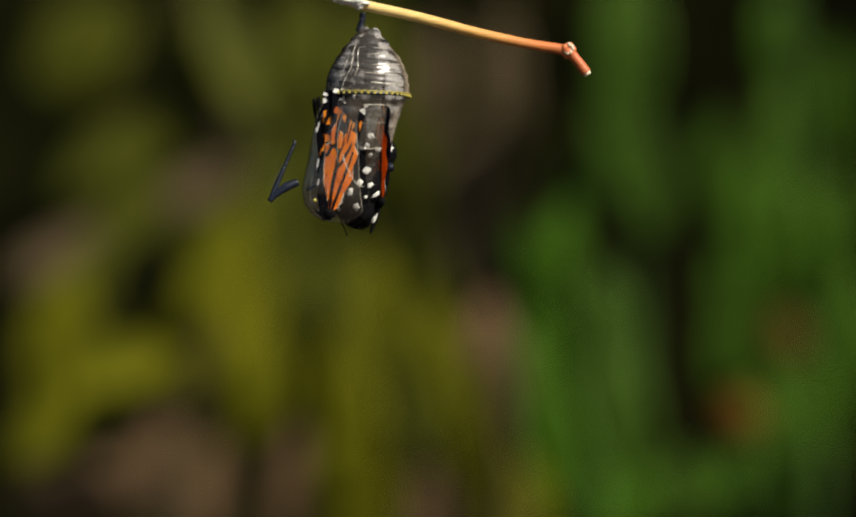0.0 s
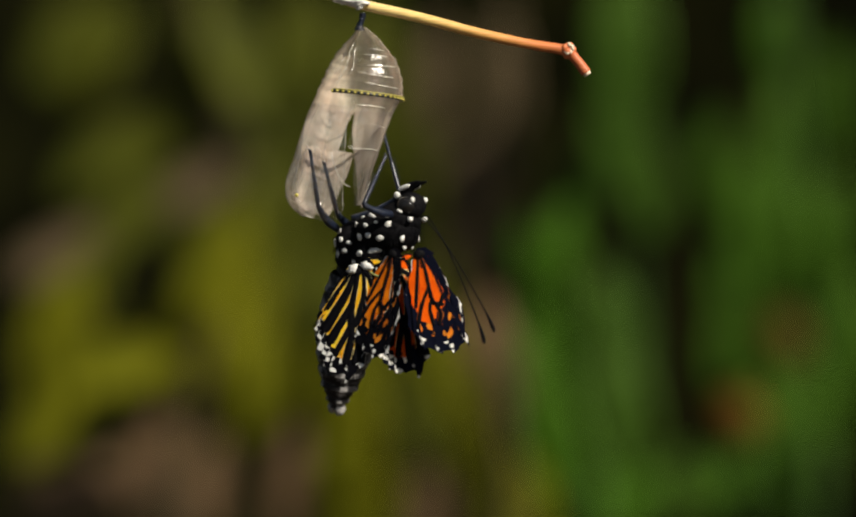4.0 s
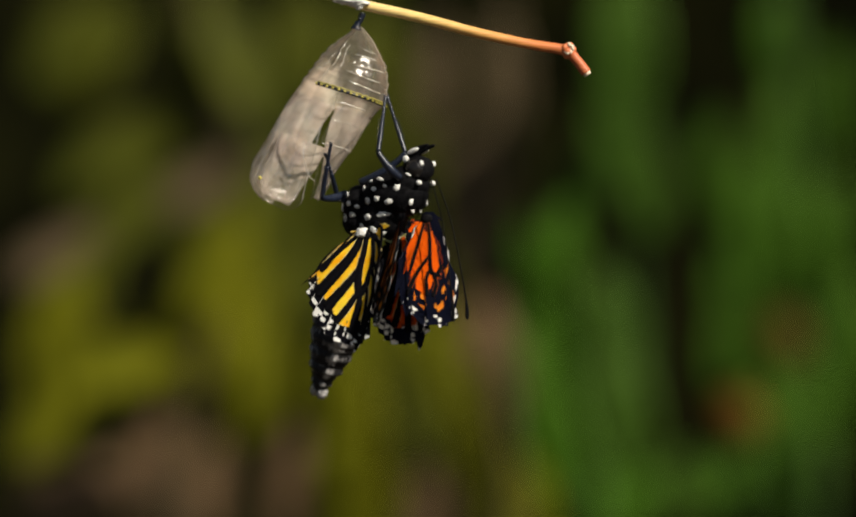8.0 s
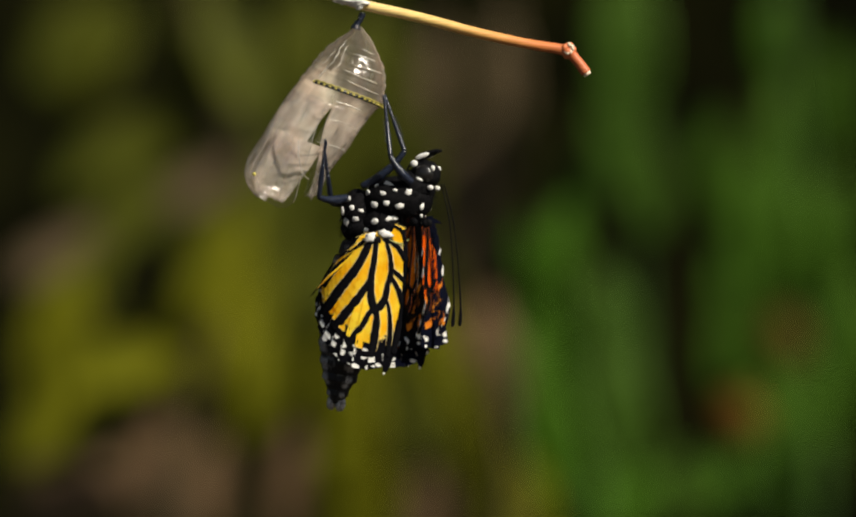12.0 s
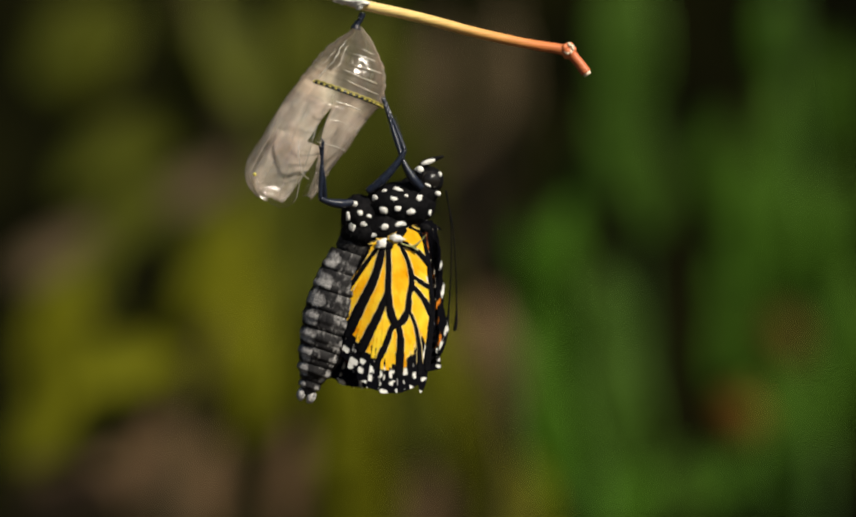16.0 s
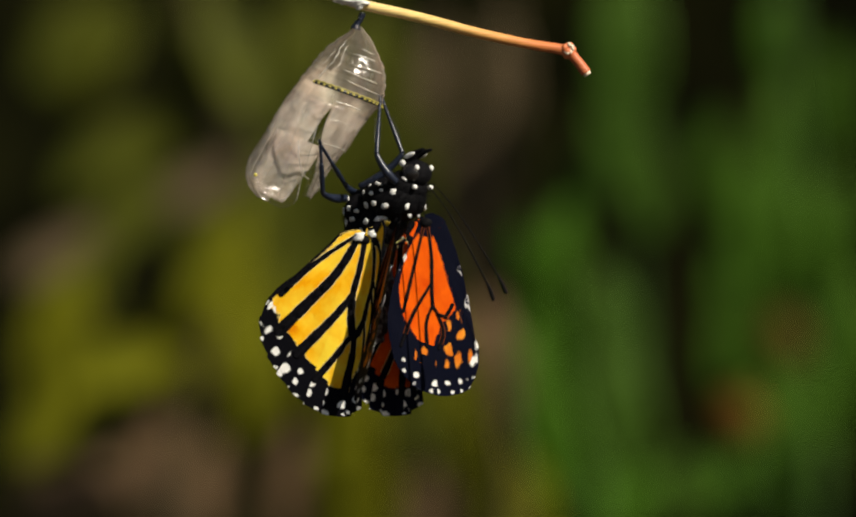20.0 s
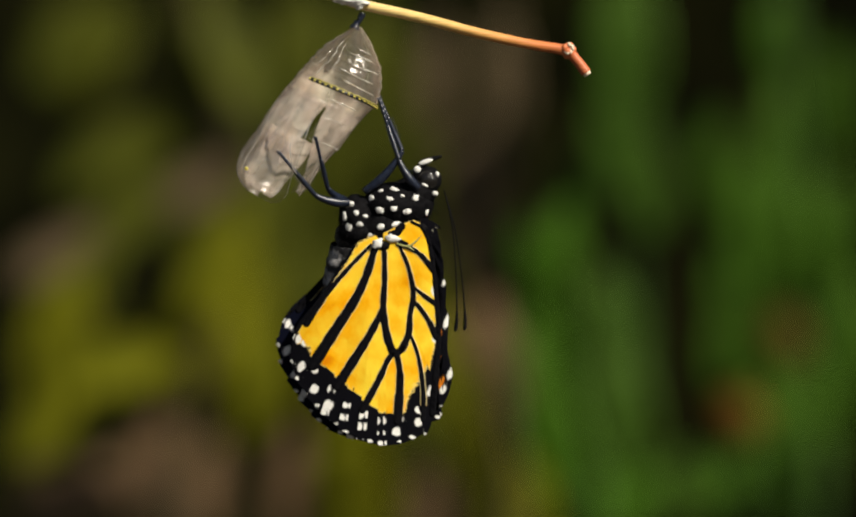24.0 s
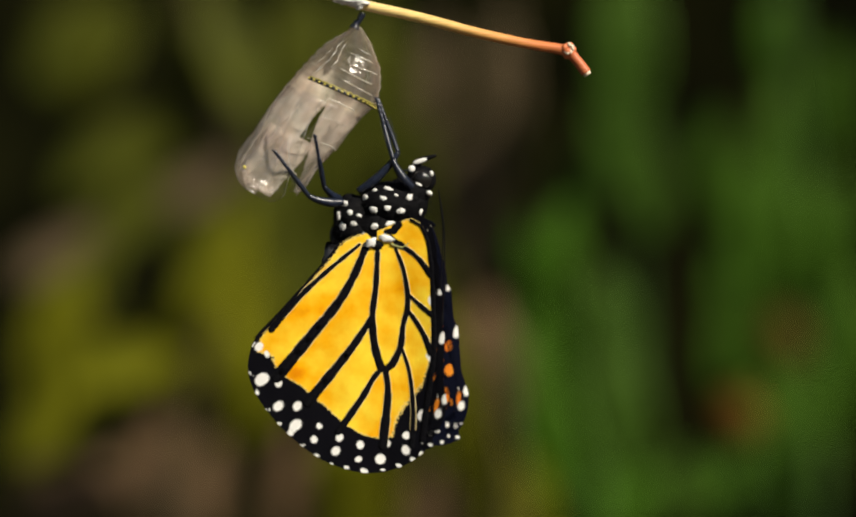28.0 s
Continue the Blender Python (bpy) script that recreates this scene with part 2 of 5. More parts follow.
M_BUD2 = plain("olive_brown_bud", (0.05, 0.04, 0.004), (0.08, 0.062, 0.008), 0.7, 60, spec=0.08)
# near-black base colour holds the shade of the undergrowth
M_SHADE = plain("painted_undergrowth_shade", (0.0024, 0.0028, 0.001), (0.011, 0.0115, 0.003), 0.9, 6, 0.3, 0.01, spec=0.02)
M_SOIL = plain("garden_soil", (0.03, 0.024, 0.018), (0.08, 0.062, 0.045), 0.95, 12, 0.8, 0.01, spec=0.08)


# ======== mesh helpers ========
def part(name, bm, material, parent=None, label="", smooth=True):
    me = bpy.data.meshes.new(name)
    bm.to_mesh(me)
    bm.free()
    for mt in (material if isinstance(material, (list, tuple)) else [material]):
        me.materials.append(mt)
    if smooth:
        me.shade_smooth()
    ob = new(name, me)
    if parent:
        ob.parent = parent
    if label:
        ob["label"] = label
    return ob


def blob(bm, centre, radii, turn=None, seg=20, ring=12, rough=0.0):
    r = bmesh.ops.create_uvsphere(bm, u_segments=seg, v_segments=ring, radius=1)
    m = Matrix.Translation(Vector(centre) * U) @ (turn or Matrix()) @ Matrix.Diagonal((*[x * U for x in radii], 1))
    for v in r["verts"]:
        if rough:
            v.co *= 1 + rough * noise.noise(v.co * 2.3 + Vector(centre))
        v.co = m @ v.co
    return r["verts"]


def tube(bm, points, radii, sides=10, flat=1.0):
    """A tapered tube through points (plan steps); catmull-rom between them."""
    pts = [Vector(p) for p in points]
    path, rad = [], []
    for i in range(len(pts) - 1):
        a, b, c, d = pts[max(i - 1, 0)], pts[i], pts[i + 1], pts[min(i + 2, len(pts) - 1)]
        for k in range(6):
            s = k / 6
            path.append(0.5 * (2 * b + (c - a) * s + (2 * a - 5 * b + 4 * c - d) * s * s + (3 * b - a - 3 * c + d) * s ** 3))
            rad.append(radii[i] * (1 - s) + radii[i + 1] * s)
    path.append(pts[-1]), rad.append(radii[-1])
    rings = []
    for i, p in enumerate(path):
        t = (path[min(i + 1, len(path) - 1)] - path[max(i - 1, 0)]).normalized()
        side = t.cross(Vector((0, 1, 0)))
        side = side.normalized() if side.length > 1e-4 else Vector((1, 0, 0))
        up = t.cross(side).normalized()
        rings.append([bm.verts.new((p + (side * math.cos(w) + up * math.sin(w) * flat) * rad[i]) * U)
                      for w in [2 * math.pi * k / sides for k in range(sides)]])
    for r0, r1 in zip(rings, rings[1:]):
        for k in range(sides):
            bm.faces.new((r0[k], r0[(k + 1) % sides], r1[(k + 1) % sides], r1[k]))
    bm.faces.new(rings[0][::-1]), bm.faces.new(rings[-1])


def turn_y(deg):
    return Matrix.Rotation(radians(deg), 4, "Y")


def turn_z(deg):
    return Matrix.Rotation(radians(deg), 4, "Z")


def thing(name, place, label, category, group="", kind=""):
    ob = new(name)
    ob.empty_display_size = 0.002
    ob.location = place
    return tagged(ob, label, category, group, kind)


# ======== ground, far garden ========
bm = bmesh.new()
bmesh.ops.create_grid(bm, x_segments=40, y_segments=40, size=60)
for v in bm.verts:
    v.co.z += 0.02 * noise.noise(v.co * 0.7)
tagged(part("ground", bm, M_SOIL), "dark bare garden soil below the plants", "ground", kind="structure")

# far sheet: the shade seen between the plants is put into its colour
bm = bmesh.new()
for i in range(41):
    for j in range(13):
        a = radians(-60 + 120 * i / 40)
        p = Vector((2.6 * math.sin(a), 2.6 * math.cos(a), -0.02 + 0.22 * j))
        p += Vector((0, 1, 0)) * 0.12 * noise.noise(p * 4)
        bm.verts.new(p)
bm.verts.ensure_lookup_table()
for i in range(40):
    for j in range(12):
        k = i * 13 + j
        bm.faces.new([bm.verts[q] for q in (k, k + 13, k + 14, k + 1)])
tagged(part("backdrop", bm, M_SHADE), "near-black sheet painted as undergrowth shade far behind the plants", "undergrowth", kind="structure")


def leaf_mesh(length, width, fold, curl, wave):
    """A pointed leaf along +x from its stalk, in metres, with a midrib groove, curled and wavy."""
    bm = bmesh.new()
    nx, ny = 16, 8
    for i in range(nx + 1):
        s = i / nx
        w = width * (math.sin(math.pi * min(1, s ** 0.8)) ** 0.75 if 0 < s < 1 else 0.02)
        for j in range(ny + 1):
            q = 2 * j / ny - 1
            z = fold * abs(q) * w - curl * length * (s - 0.3) ** 2 + wave * width * math.sin(9 * s + 2 * q) * abs(q)
            bm.verts.new((s * length, q * w / 2, z))
    bm.verts.ensure_lookup_table()
    for i in range(nx):
        for j in range(ny):
            k = i * (ny + 1) + j
            bm.faces.new([bm.verts[x] for x in (k, k + ny + 1, k + ny + 2, k + 1)])
    r = bmesh.ops.extrude_face_region(bm, geom=bm.faces[:])
    for v in [g for g in r["geom"] if isinstance(g, bmesh.types.BMVert)]:
        v.co.z -= 0.0012
    return bm


def plant(name, label, category, material, stem_mat, y, stem, leaves, group=""):
    """A plant with one stem along grid places and leaves (u, v of the leaf's middle, length, width, turn)."""
    foot = far(stem[0][0], stem[0][1], y)
    foot.z = 0
    base = thing(name, foot, label, category, group)
    bm = bmesh.new()
    pts = [Vector((0, 0, 0))] + [far(u, v, y) - foot for u, v in stem]
    tube(bm, [p / U for p in pts], [stem_r / U for stem_r in [0.007] + [0.006 - 0.003 * i / len(stem) for i in range(len(stem))]], 8)
    part("stem", bm, stem_mat, base)
    k = (EYE + y) / EYE * U
    for i, (u, v, ln, wd, turn) in enumerate(leaves):
        rnd = random.Random(i * 7 + int(u))
        ob = part("leaf", leaf_mesh(ln * k, wd * k, 0.12, rnd.uniform(0.02, 0.12), 0.05), material, base)
        # the blade faces the lens, leaning a little up to the light
        m = Matrix.Rotation(radians(90 - rnd.uniform(5, 28)), 4, "X")
        m = Matrix.Rotation(radians(-turn), 4, "Y") @ m
        mid = m @ Vector((ln * k / 2, 0, 0))
        ob.matrix_local = Matrix.Translation(far(u, v, y + rnd.uniform(-0.04, 0.04)) - foot - mid) @ m
    return base


plant("shrub", "olive-leaved shrub with broad dull yellowish leaves", "shrub", M_OLIVE, M_STEM, 1.25,
      [(330, 1010), (345, 800), (400, 500), (430, 400)],
      [(380, 600, 290, 150, 70), (465, 600, 290, 110, 85), (330, 655, 250, 110, 25), (430, 690, 250, 140, 100), (380, 730, 190, 100, 70), (230, 670, 230, 100, 15), (130, 600, 210, 110, 100),
       (80, 660, 220, 90, 95), (150, 735, 220, 100, 30), (90, 770, 200, 90, 60), (400, 490, 230, 110, 60), (110, 550, 160, 80, 50), (300, 610, 160, 80, 40), (490, 680, 200, 90, 90)], "garden shrubs")
plant("shrub", "olive-leaved shrub low beside the dry stalks", "shrub", M_OLIVE, M_STEM, 1.28,
      [(660, 1010), (655, 900), (650, 760), (640, 680)],
      [(640, 770, 270, 130, 88), (660, 890, 270, 150, 88), (620, 690, 200, 80, 85), (600, 850, 220, 80, 80), (910, 860, 260, 110, 112), (950, 930, 190, 120, 80), (860, 770, 200, 80, 112), (810, 650, 240, 80, 106), (690, 560, 240, 70, 92)], "garden shrubs")
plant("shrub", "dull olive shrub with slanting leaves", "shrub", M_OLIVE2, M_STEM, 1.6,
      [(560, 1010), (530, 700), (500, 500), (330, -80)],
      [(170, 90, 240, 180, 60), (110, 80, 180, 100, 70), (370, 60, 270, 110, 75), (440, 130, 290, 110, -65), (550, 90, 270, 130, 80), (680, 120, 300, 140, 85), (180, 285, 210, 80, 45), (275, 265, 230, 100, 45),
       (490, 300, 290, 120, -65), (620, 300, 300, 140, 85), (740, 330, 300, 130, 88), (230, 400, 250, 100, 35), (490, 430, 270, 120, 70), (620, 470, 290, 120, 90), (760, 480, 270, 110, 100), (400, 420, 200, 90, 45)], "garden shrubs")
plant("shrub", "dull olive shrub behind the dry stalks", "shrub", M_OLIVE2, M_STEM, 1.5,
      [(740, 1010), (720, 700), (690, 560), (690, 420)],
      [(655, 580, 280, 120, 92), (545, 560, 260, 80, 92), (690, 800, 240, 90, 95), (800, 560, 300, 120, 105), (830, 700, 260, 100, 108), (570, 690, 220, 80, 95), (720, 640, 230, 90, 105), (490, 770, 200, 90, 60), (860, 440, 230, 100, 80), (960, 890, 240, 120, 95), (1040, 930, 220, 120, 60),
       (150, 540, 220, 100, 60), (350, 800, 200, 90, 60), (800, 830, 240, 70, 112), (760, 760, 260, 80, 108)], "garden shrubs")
plant("dry_stalk", "pinkish brown dry stalk among the shrubs", "stalk", M_PINK, M_STEM, 1.5,
      [(880, 1010), (930, 700), (935, 300), (930, -60)],
      [(925, 130, 250, 80, 92), (905, 280, 210, 80, 80), (840, 330, 190, 80, 80), (870, 450, 210, 90, 85), (100, 465, 200, 70, 35), (365, 340, 160, 80, 35), (850, 560, 220, 80, 100), (800, 130, 220, 60, 86), (60, 490, 150, 70, 60)], "dry stalks")
plant("dry_stalk", "reddish brown dry stalk low in the shrubs", "stalk", M_PALE, M_STEM, 1.4,
      [(300, 1010), (290, 960), (285, 900), (290, 830)],
      [(150, 905, 230, 120, 10), (230, 880, 210, 110, 40), (290, 840, 180, 90, 80), (385, 885, 200, 70, 88), (530, 885, 230, 60, 84), (790, 925, 190, 80, 80), (110, 930, 180, 80, 0)], "dry stalks")
plant("dry_stalk", "pale pinkish dry seed stalk before the green plants", "stalk", M_PALE, M_STEM, 1.2,
      [(935, 1010), (925, 800), (905, 680), (900, 640)],
      [(905, 640, 170, 90, 105), (890, 600, 140, 60, 80), (918, 690, 150, 60, 100)], "dry stalks")
plant("broadleaf_plant", "bright green plant with long upright leaves", "plant", M_GREEN, M_GREEN2, 1.3,
      [(1090, 1010), (1085, 900), (1040, 700), (990, 500)],
      [(1010, 540, 230, 70, 104), (972, 480, 170, 50, 104), (1000, 690, 270, 90, 105), (1020, 800, 270, 110, 100), (1065, 885, 230, 110, 95), (1030, 450, 190, 70, 80), (1130, 930, 200, 90, 40)], "green plants")
plant("broadleaf_plant", "dull green plant with long soft leaves", "plant", M_GREEN4, M_GREEN2, 1.42,
      [(1190, 1010), (1185, 800), (1150, 300), (1140, -60)],
      [(1150, 70, 320, 130, 90), (1140, 230, 270, 120, 92), (1190, 330, 210, 80, 95), (1065, 330, 190, 80, 60), (1050, 590, 230, 70, 105), (1125, 600, 260, 90, 102), (1140, 740, 270, 110, 100), (1175, 870, 230, 110, 98), (1090, 690, 220, 80, 104), (1230, 900, 180, 80, 60)], "green plants")
plant("broadleaf_plant", "dark green plant with tall hanging leaves", "plant", M_GREEN3, M_GREEN2, 1.4,
      [(1500, 1010), (1480, 700), (1470, 300), (1430, -60)],
      [(1335, 680, 270, 80, 98), (1340, 540, 260, 80, 95), (1375, 400, 250, 90, 92), (1440, 260, 290, 100, 92), (1440, 420, 230, 120, 85), (1530, 560, 280, 130, 92), (1530, 420, 230, 100, 90), (1540, 700, 250, 100, 92), (1440, 720, 260, 130, 85),
       (1465, 840, 230, 120, 90), (1385, 870, 190, 100, 70), (1310, 300, 210, 60, 92), (1420, 60, 190, 90, 80), (1530, 180, 250, 70, 95), (1470, 560, 250, 130, 88), (1330, 880, 160, 80, 50), (1560, 600, 260, 90, 92), (1385, 640, 240, 90, 95)], "green plants")
bud_k = (EYE + 1.2) / EYE
bud = thing("flower_bud", far(1350, 765, 1.2), "orange-brown dried flower bud among green leaves", "flower bud")
bm = bmesh.new()
blob(bm, (0, 0, 0), (50 * bud_k, 45 * bud_k, 48 * bud_k), rough=0.15)
part("bud", bm, M_BUD, bud)
bm = bmesh.new()
tube(bm, [(0, 0, 0), (60, 0, -600), (30, 0, -far(1350, 765, 1.2).z / U)], [20, 26, 40], 8)
part("stalk", bm, M_GREEN2, bud)
bud2 = thing("flower_bud", far(1432, 625, 1.32), "dull olive-brown dried flower bud among green leaves", "flower bud")
bm = bmesh.new()
blob(bm, (0, 0, 0), (52 * bud_k, 40 * bud_k, 60 * bud_k), rough=0.2)
part("bud", bm, M_BUD2, bud2)
bm = bmesh.new()
tube(bm, [(0, 0, 0), (40, 0, -700), (70, 0, -far(1432, 625, 1.32).z / U)], [18, 24, 38], 8)
part("stalk", bm, M_GREEN2, bud2)

# ======== twig, silk ========
twig = thing("twig", V(0, 0), "thin pale yellow twig reddening to a broken knobbed tip", "twig")
twig.location = (0, 0, HEIGHT)
def tw(u, v, d=0):
    return ((u - 784), d, (473.5 - v))
bm = bmesh.new()
tube(bm, [tw(-420, -330, 60), tw(-100, -230, 40), tw(300, -110, 10), tw(520, -32), tw(610, -8), tw(660, 8), tw(760, 30), tw(870, 59), tw(960, 79), tw(1030, 91), tw(1044, 97)],
     [24, 20, 13, 10, 9, 10, 9.5, 9.5, 9, 10, 11], 14)
for v in bm.verts:
    v.co += Vector((0, 0, 1)) * 0.6 * U * noise.noise(v.co * 2500)
part("branchlet", bm, M_TWIG, twig)
bm = bmesh.new()
blob(bm, tw(1042, 94), (13, 12, 14), rough=0.35)
blob(bm, tw(1045, 83), (5, 5, 5), rough=0.3)
blob(bm, tw(1034, 88, -8), (6, 5, 7), rough=0.3)
part("knot", bm, M_TWIG, twig)
bm = bmesh.new()
for k in range(7):
    blob(bm, tw(1041 + 7 * math.cos(k * 2.4), 90 + 8 * math.sin(k * 2.4), -9), (4.2, 3, 4), seg=8, ring=6, rough=0.5)
part("lichen", bm, M_CUT, twig, "whitish crust on the knot")
bm = bmesh.new()
tube(bm, [tw(1040, 92), tw(1058, 112), tw(1074, 133)], [10, 9, 9.5], 12)
part("tip", bm, M_TWIG, twig)
bm = bmesh.new()
tube(bm, [tw(1073, 131), tw(1077, 137)], [8, 7], 12)
part("broken_end", bm, M_CUT, twig)
bm = bmesh.new()
tube(bm, [(-1204, 60, -HEIGHT / U), (-1190, 70, -4000), (-1204, 60, 803), (-1215, 60, 2400)], [60, 48, 34, 26], 12)
part("stem", bm, M_STEM, twig)
pad = thing("silk_pad", V(656, 7, -13), "white silk button spun on the twig", "silk")
bm = bmesh.new()
blob(bm, (0, 0, 0), (20, 12, 7), rough=0.5)
blob(bm, (-24, -3, 6), (20, 10, 8), rough=0.5)
blob(bm, (-6, -7, 6), (20, 8, 9), rough=0.5)
blob(bm, (2, 0, -5), (8, 7, 8), rough=0.4)
part("button", bm, M_SILK, pad)

# ======== empty pupal case ========
husk = thing("chrysalis_shell", V(664, 24), "clear dry papery chrysalis shell with a gold-beaded band on a twig", "chrysalis")
PROFILE_S = (24, 30, 40, 50, 75, 95, 113, 131, 146, 153, 176, 206, 250, 290, 335, 360, 378, 392)
PROFILE_R = (7, 14, 24, 32, 54, 64, 71, 75, 79, 76, 75, 74, 73, 72, 71, 65, 49, 14)


def case_radius(s):
    r = float(np.interp(s, PROFILE_S, PROFILE_R))
    # shallow rings of the upper segments
    if 55 < s < 140:
        r += 1.5 * math.sin((s - 55) / 17 * 2 * math.pi)
    return r


def case_point(s, a, out=0.0):
    """a: degrees round the axis, 0 to the right, 270 towards the lens."""
    r = case_radius(s) + out
    w = radians(a)
    n = noise.noise(Vector((math.cos(w) * 1.5, math.sin(w) * 1.5, s * 0.012))) * 4
    # soft lengthwise folds of the emptied lower skin
    fold = float(np.interp(s, (150, 200, 330, 370), (0, 1, 1, 0.3)))
    n += fold * (1.9 * math.sin(w * 8 + s * 0.02) + 1.5 * noise.noise(Vector((math.cos(w) * 5, math.sin(w) * 5, s * 0.022))) * 2)
    lean = float(np.interp(s, (24, 40, 75, 113, 146, 176, 206, 250, 290, 335, 392), (6, 18, 23, 26, 25, 17, 11, 8, 4, 0, -2)))
    x = (r + n) * math.cos(w)
    # the rings stand level though the axis leans
    slope = 0.10 * float(np.interp(s, (40, 80, 200, 300), (0, 1, 1, 0)))
    return Vector((x + lean, (r * 0.92 + n) * math.sin(w), -s + slope * x)) * U


def case_sheet(name, s0, s1, a0, a1, material, parent, label="", wave=0.0, thick=1.2, taper=(0, 0), inset=0.0):
    bm = bmesh.new()
    ns, na = max(6, int((s1 - s0) / 6)), max(6, int((a1 - a0) / 3))
    dorsal = bm.verts.layers.float.new("dorsal")
    grids = []
    for out in (-inset, -thick - inset):
        g = []
        for i in range(ns + 1):
            f = i / ns
            row = []
            for j in range(na + 1):
                q = j / na
                # torn, wavy lower rim and side edges
                s = s0 + (s1 - s0) * f + wave * f * (noise.noise(Vector((q * 5, a0, 1))) * 16)
                side = wave * f * 4 * math.sin(7 * f + a0)
                lo, hi = a0 + taper[0] * f ** 1.5 + side, a1 - taper[1] * f ** 1.5 - side
                a = lo + (hi - lo) * q
                row.append(bm.verts.new(case_point(s, a, out + wave * f * 5 * noise.noise(Vector((q * 4, f * 4, a1))))))
                row[-1][dorsal] = math.sin(radians(a))
            g.append(row)
        grids.append(g)
    for k, g in enumerate(grids):
        for i in range(ns):
            for j in range(na):
                f = (g[i][j], g[i + 1][j], g[i + 1][j + 1], g[i][j + 1])
                bm.faces.new(f if k == 0 else f[::-1])
    a, b = grids
    for i in range(ns):
        for j in (0, na):
            bm.faces.new((a[i][j], a[i + 1][j], b[i + 1][j], b[i][j]))
    for j in range(na):
        bm.faces.new((a[ns][j], a[ns][j + 1], b[ns][j + 1], b[ns][j]))
    bmesh.ops.remove_doubles(bm, verts=bm.verts[:], dist=0.02 * U)
    bmesh.ops.recalc_face_normals(bm, faces=bm.faces[:])
    return part(name, bm, material, parent, label)


bm = bmesh.new()
tube(bm, [(0, 0, 0), (2, 0, -10), (0, 0, -22), (1, 0, -32)], [6, 4.5, 5, 11], 10)
for k in range(7):
    blob(bm, (4 * math.cos(k * 2.3), 4 * math.sin(k * 2.3), -4 - 4 * k), (3.2, 3.2, 3), seg=8, ring=6)
part("cremaster", bm, M_CHITIN, husk, "knobbly black stalk")
upper = case_sheet("upper_case", 24, 182, 0, 360, M_HUSK, husk, "ringed clear upper case")
for s in (62, 78, 95, 112, 130, 172):
    bm = bmesh.new()
    pts = [case_point(s + 2 * math.sin(a * 0.05 + s), a, 0.6) / U for a in range(262 + s % 7 * 3, 338 - s % 5 * 6, 8)]
    tube(bm, pts, [0.3] + [0.5 + 0.9 * abs(math.sin(i * 1.3 + s)) for i in range(len(pts) - 2)] + [0.3], 6)
    part("segment_ridge", bm, M_RIM, upper)
# upright folds beside the band's end
for a0, s0, s1, r in ((238, 58, 140, 1.1), (250, 64, 124, 0.9), (226, 76, 130, 0.7)):
    bm = bmesh.new()
    pts = [case_point(s, a0 + 3 * math.sin(s * 0.09 + a0), 0.2) / U for s in range(s0, s1, 9)]
    tube(bm, pts, [0.2] + [r * (0.45 + 0.55 * abs(math.sin(i * 0.9 + a0))) for i in range(len(pts) - 2)] + [0.2], 6)
    part("upright_fold", bm, M_RIM, upper)
bm = bmesh.new()
pts = [case_point(149, a, 0.5) / U for a in range(232, 369, 6)]
tube(bm, pts, [3.0] * len(pts), 8)
band = part("beaded_band", bm, M_CHITIN, husk, "black band set with gold beads")
bm = bmesh.new()
for k in range(17):
    p = case_point(149, 234 + k * 8.1, 3.2) / U
    blob(bm, p, (2.9, 2.4, 2.0), seg=8, ring=6)
part("gold_beads", bm, M_GOLD, band)
bm = bmesh.new()
pts = [case_point(145.5 + 0.6 * math.sin(a * 0.7), a, 0.6) / U for a in range(233, 369, 5)]
tube(bm, pts, [1.2 + 0.7 * abs(math.sin(i * 1.7)) for i in range(len(pts))], 8)
part("gold_strip", bm, M_OLDGOLD, band, "dull olive-gold rim")
flap_l = case_sheet("wing_case", 174, 386, 90, 272, M_LOBE, husk, "split clear wing case", 0.4, taper=(6, -52), inset=0.8)
flap_r = case_sheet("side_case", 174, 346, 284, 448, M_LOBE, husk, "tapering clear side case", 0.5, taper=(36, 60), inset=0.8)
belly = case_sheet("belly_case", 183, 250, 282, 356, M_HUSK, husk, "ringed clear belly plate", 0.15, inset=-1.5)
for s, r in ((206, 0.5), (249, 1.0)):
    bm = bmesh.new()
    pts = [case_point(s + 3 * math.sin(a * 0.06 + s), a, 2.0) / U for a in range(284, 352, 7)]
    tube(bm, pts, [0.3] + [r * (0.4 + 0.6 * abs(math.sin(i * 1.1 + s))) for i in range(len(pts) - 2)] + [0.3], 6)
    part("plate_rim", bm, M_RIM, belly)
for fl, a0, s1, r in ((flap_l, 214, 372, 0.35), (flap_l, 258, 300, 0.6)):
    bm = bmesh.new()
    pts = [case_point(s, a0 + 7 * math.sin(s * 0.021 + a0), 0.3) / U for s in range(184, s1, 12)]
    tube(bm, pts, [0.2] + [r * (0.3 + 0.7 * abs(math.sin(i * 0.8 + a0))) for i in range(len(pts) - 2)] + [0.2], 6)
    part("crease", bm, M_RIM, fl)
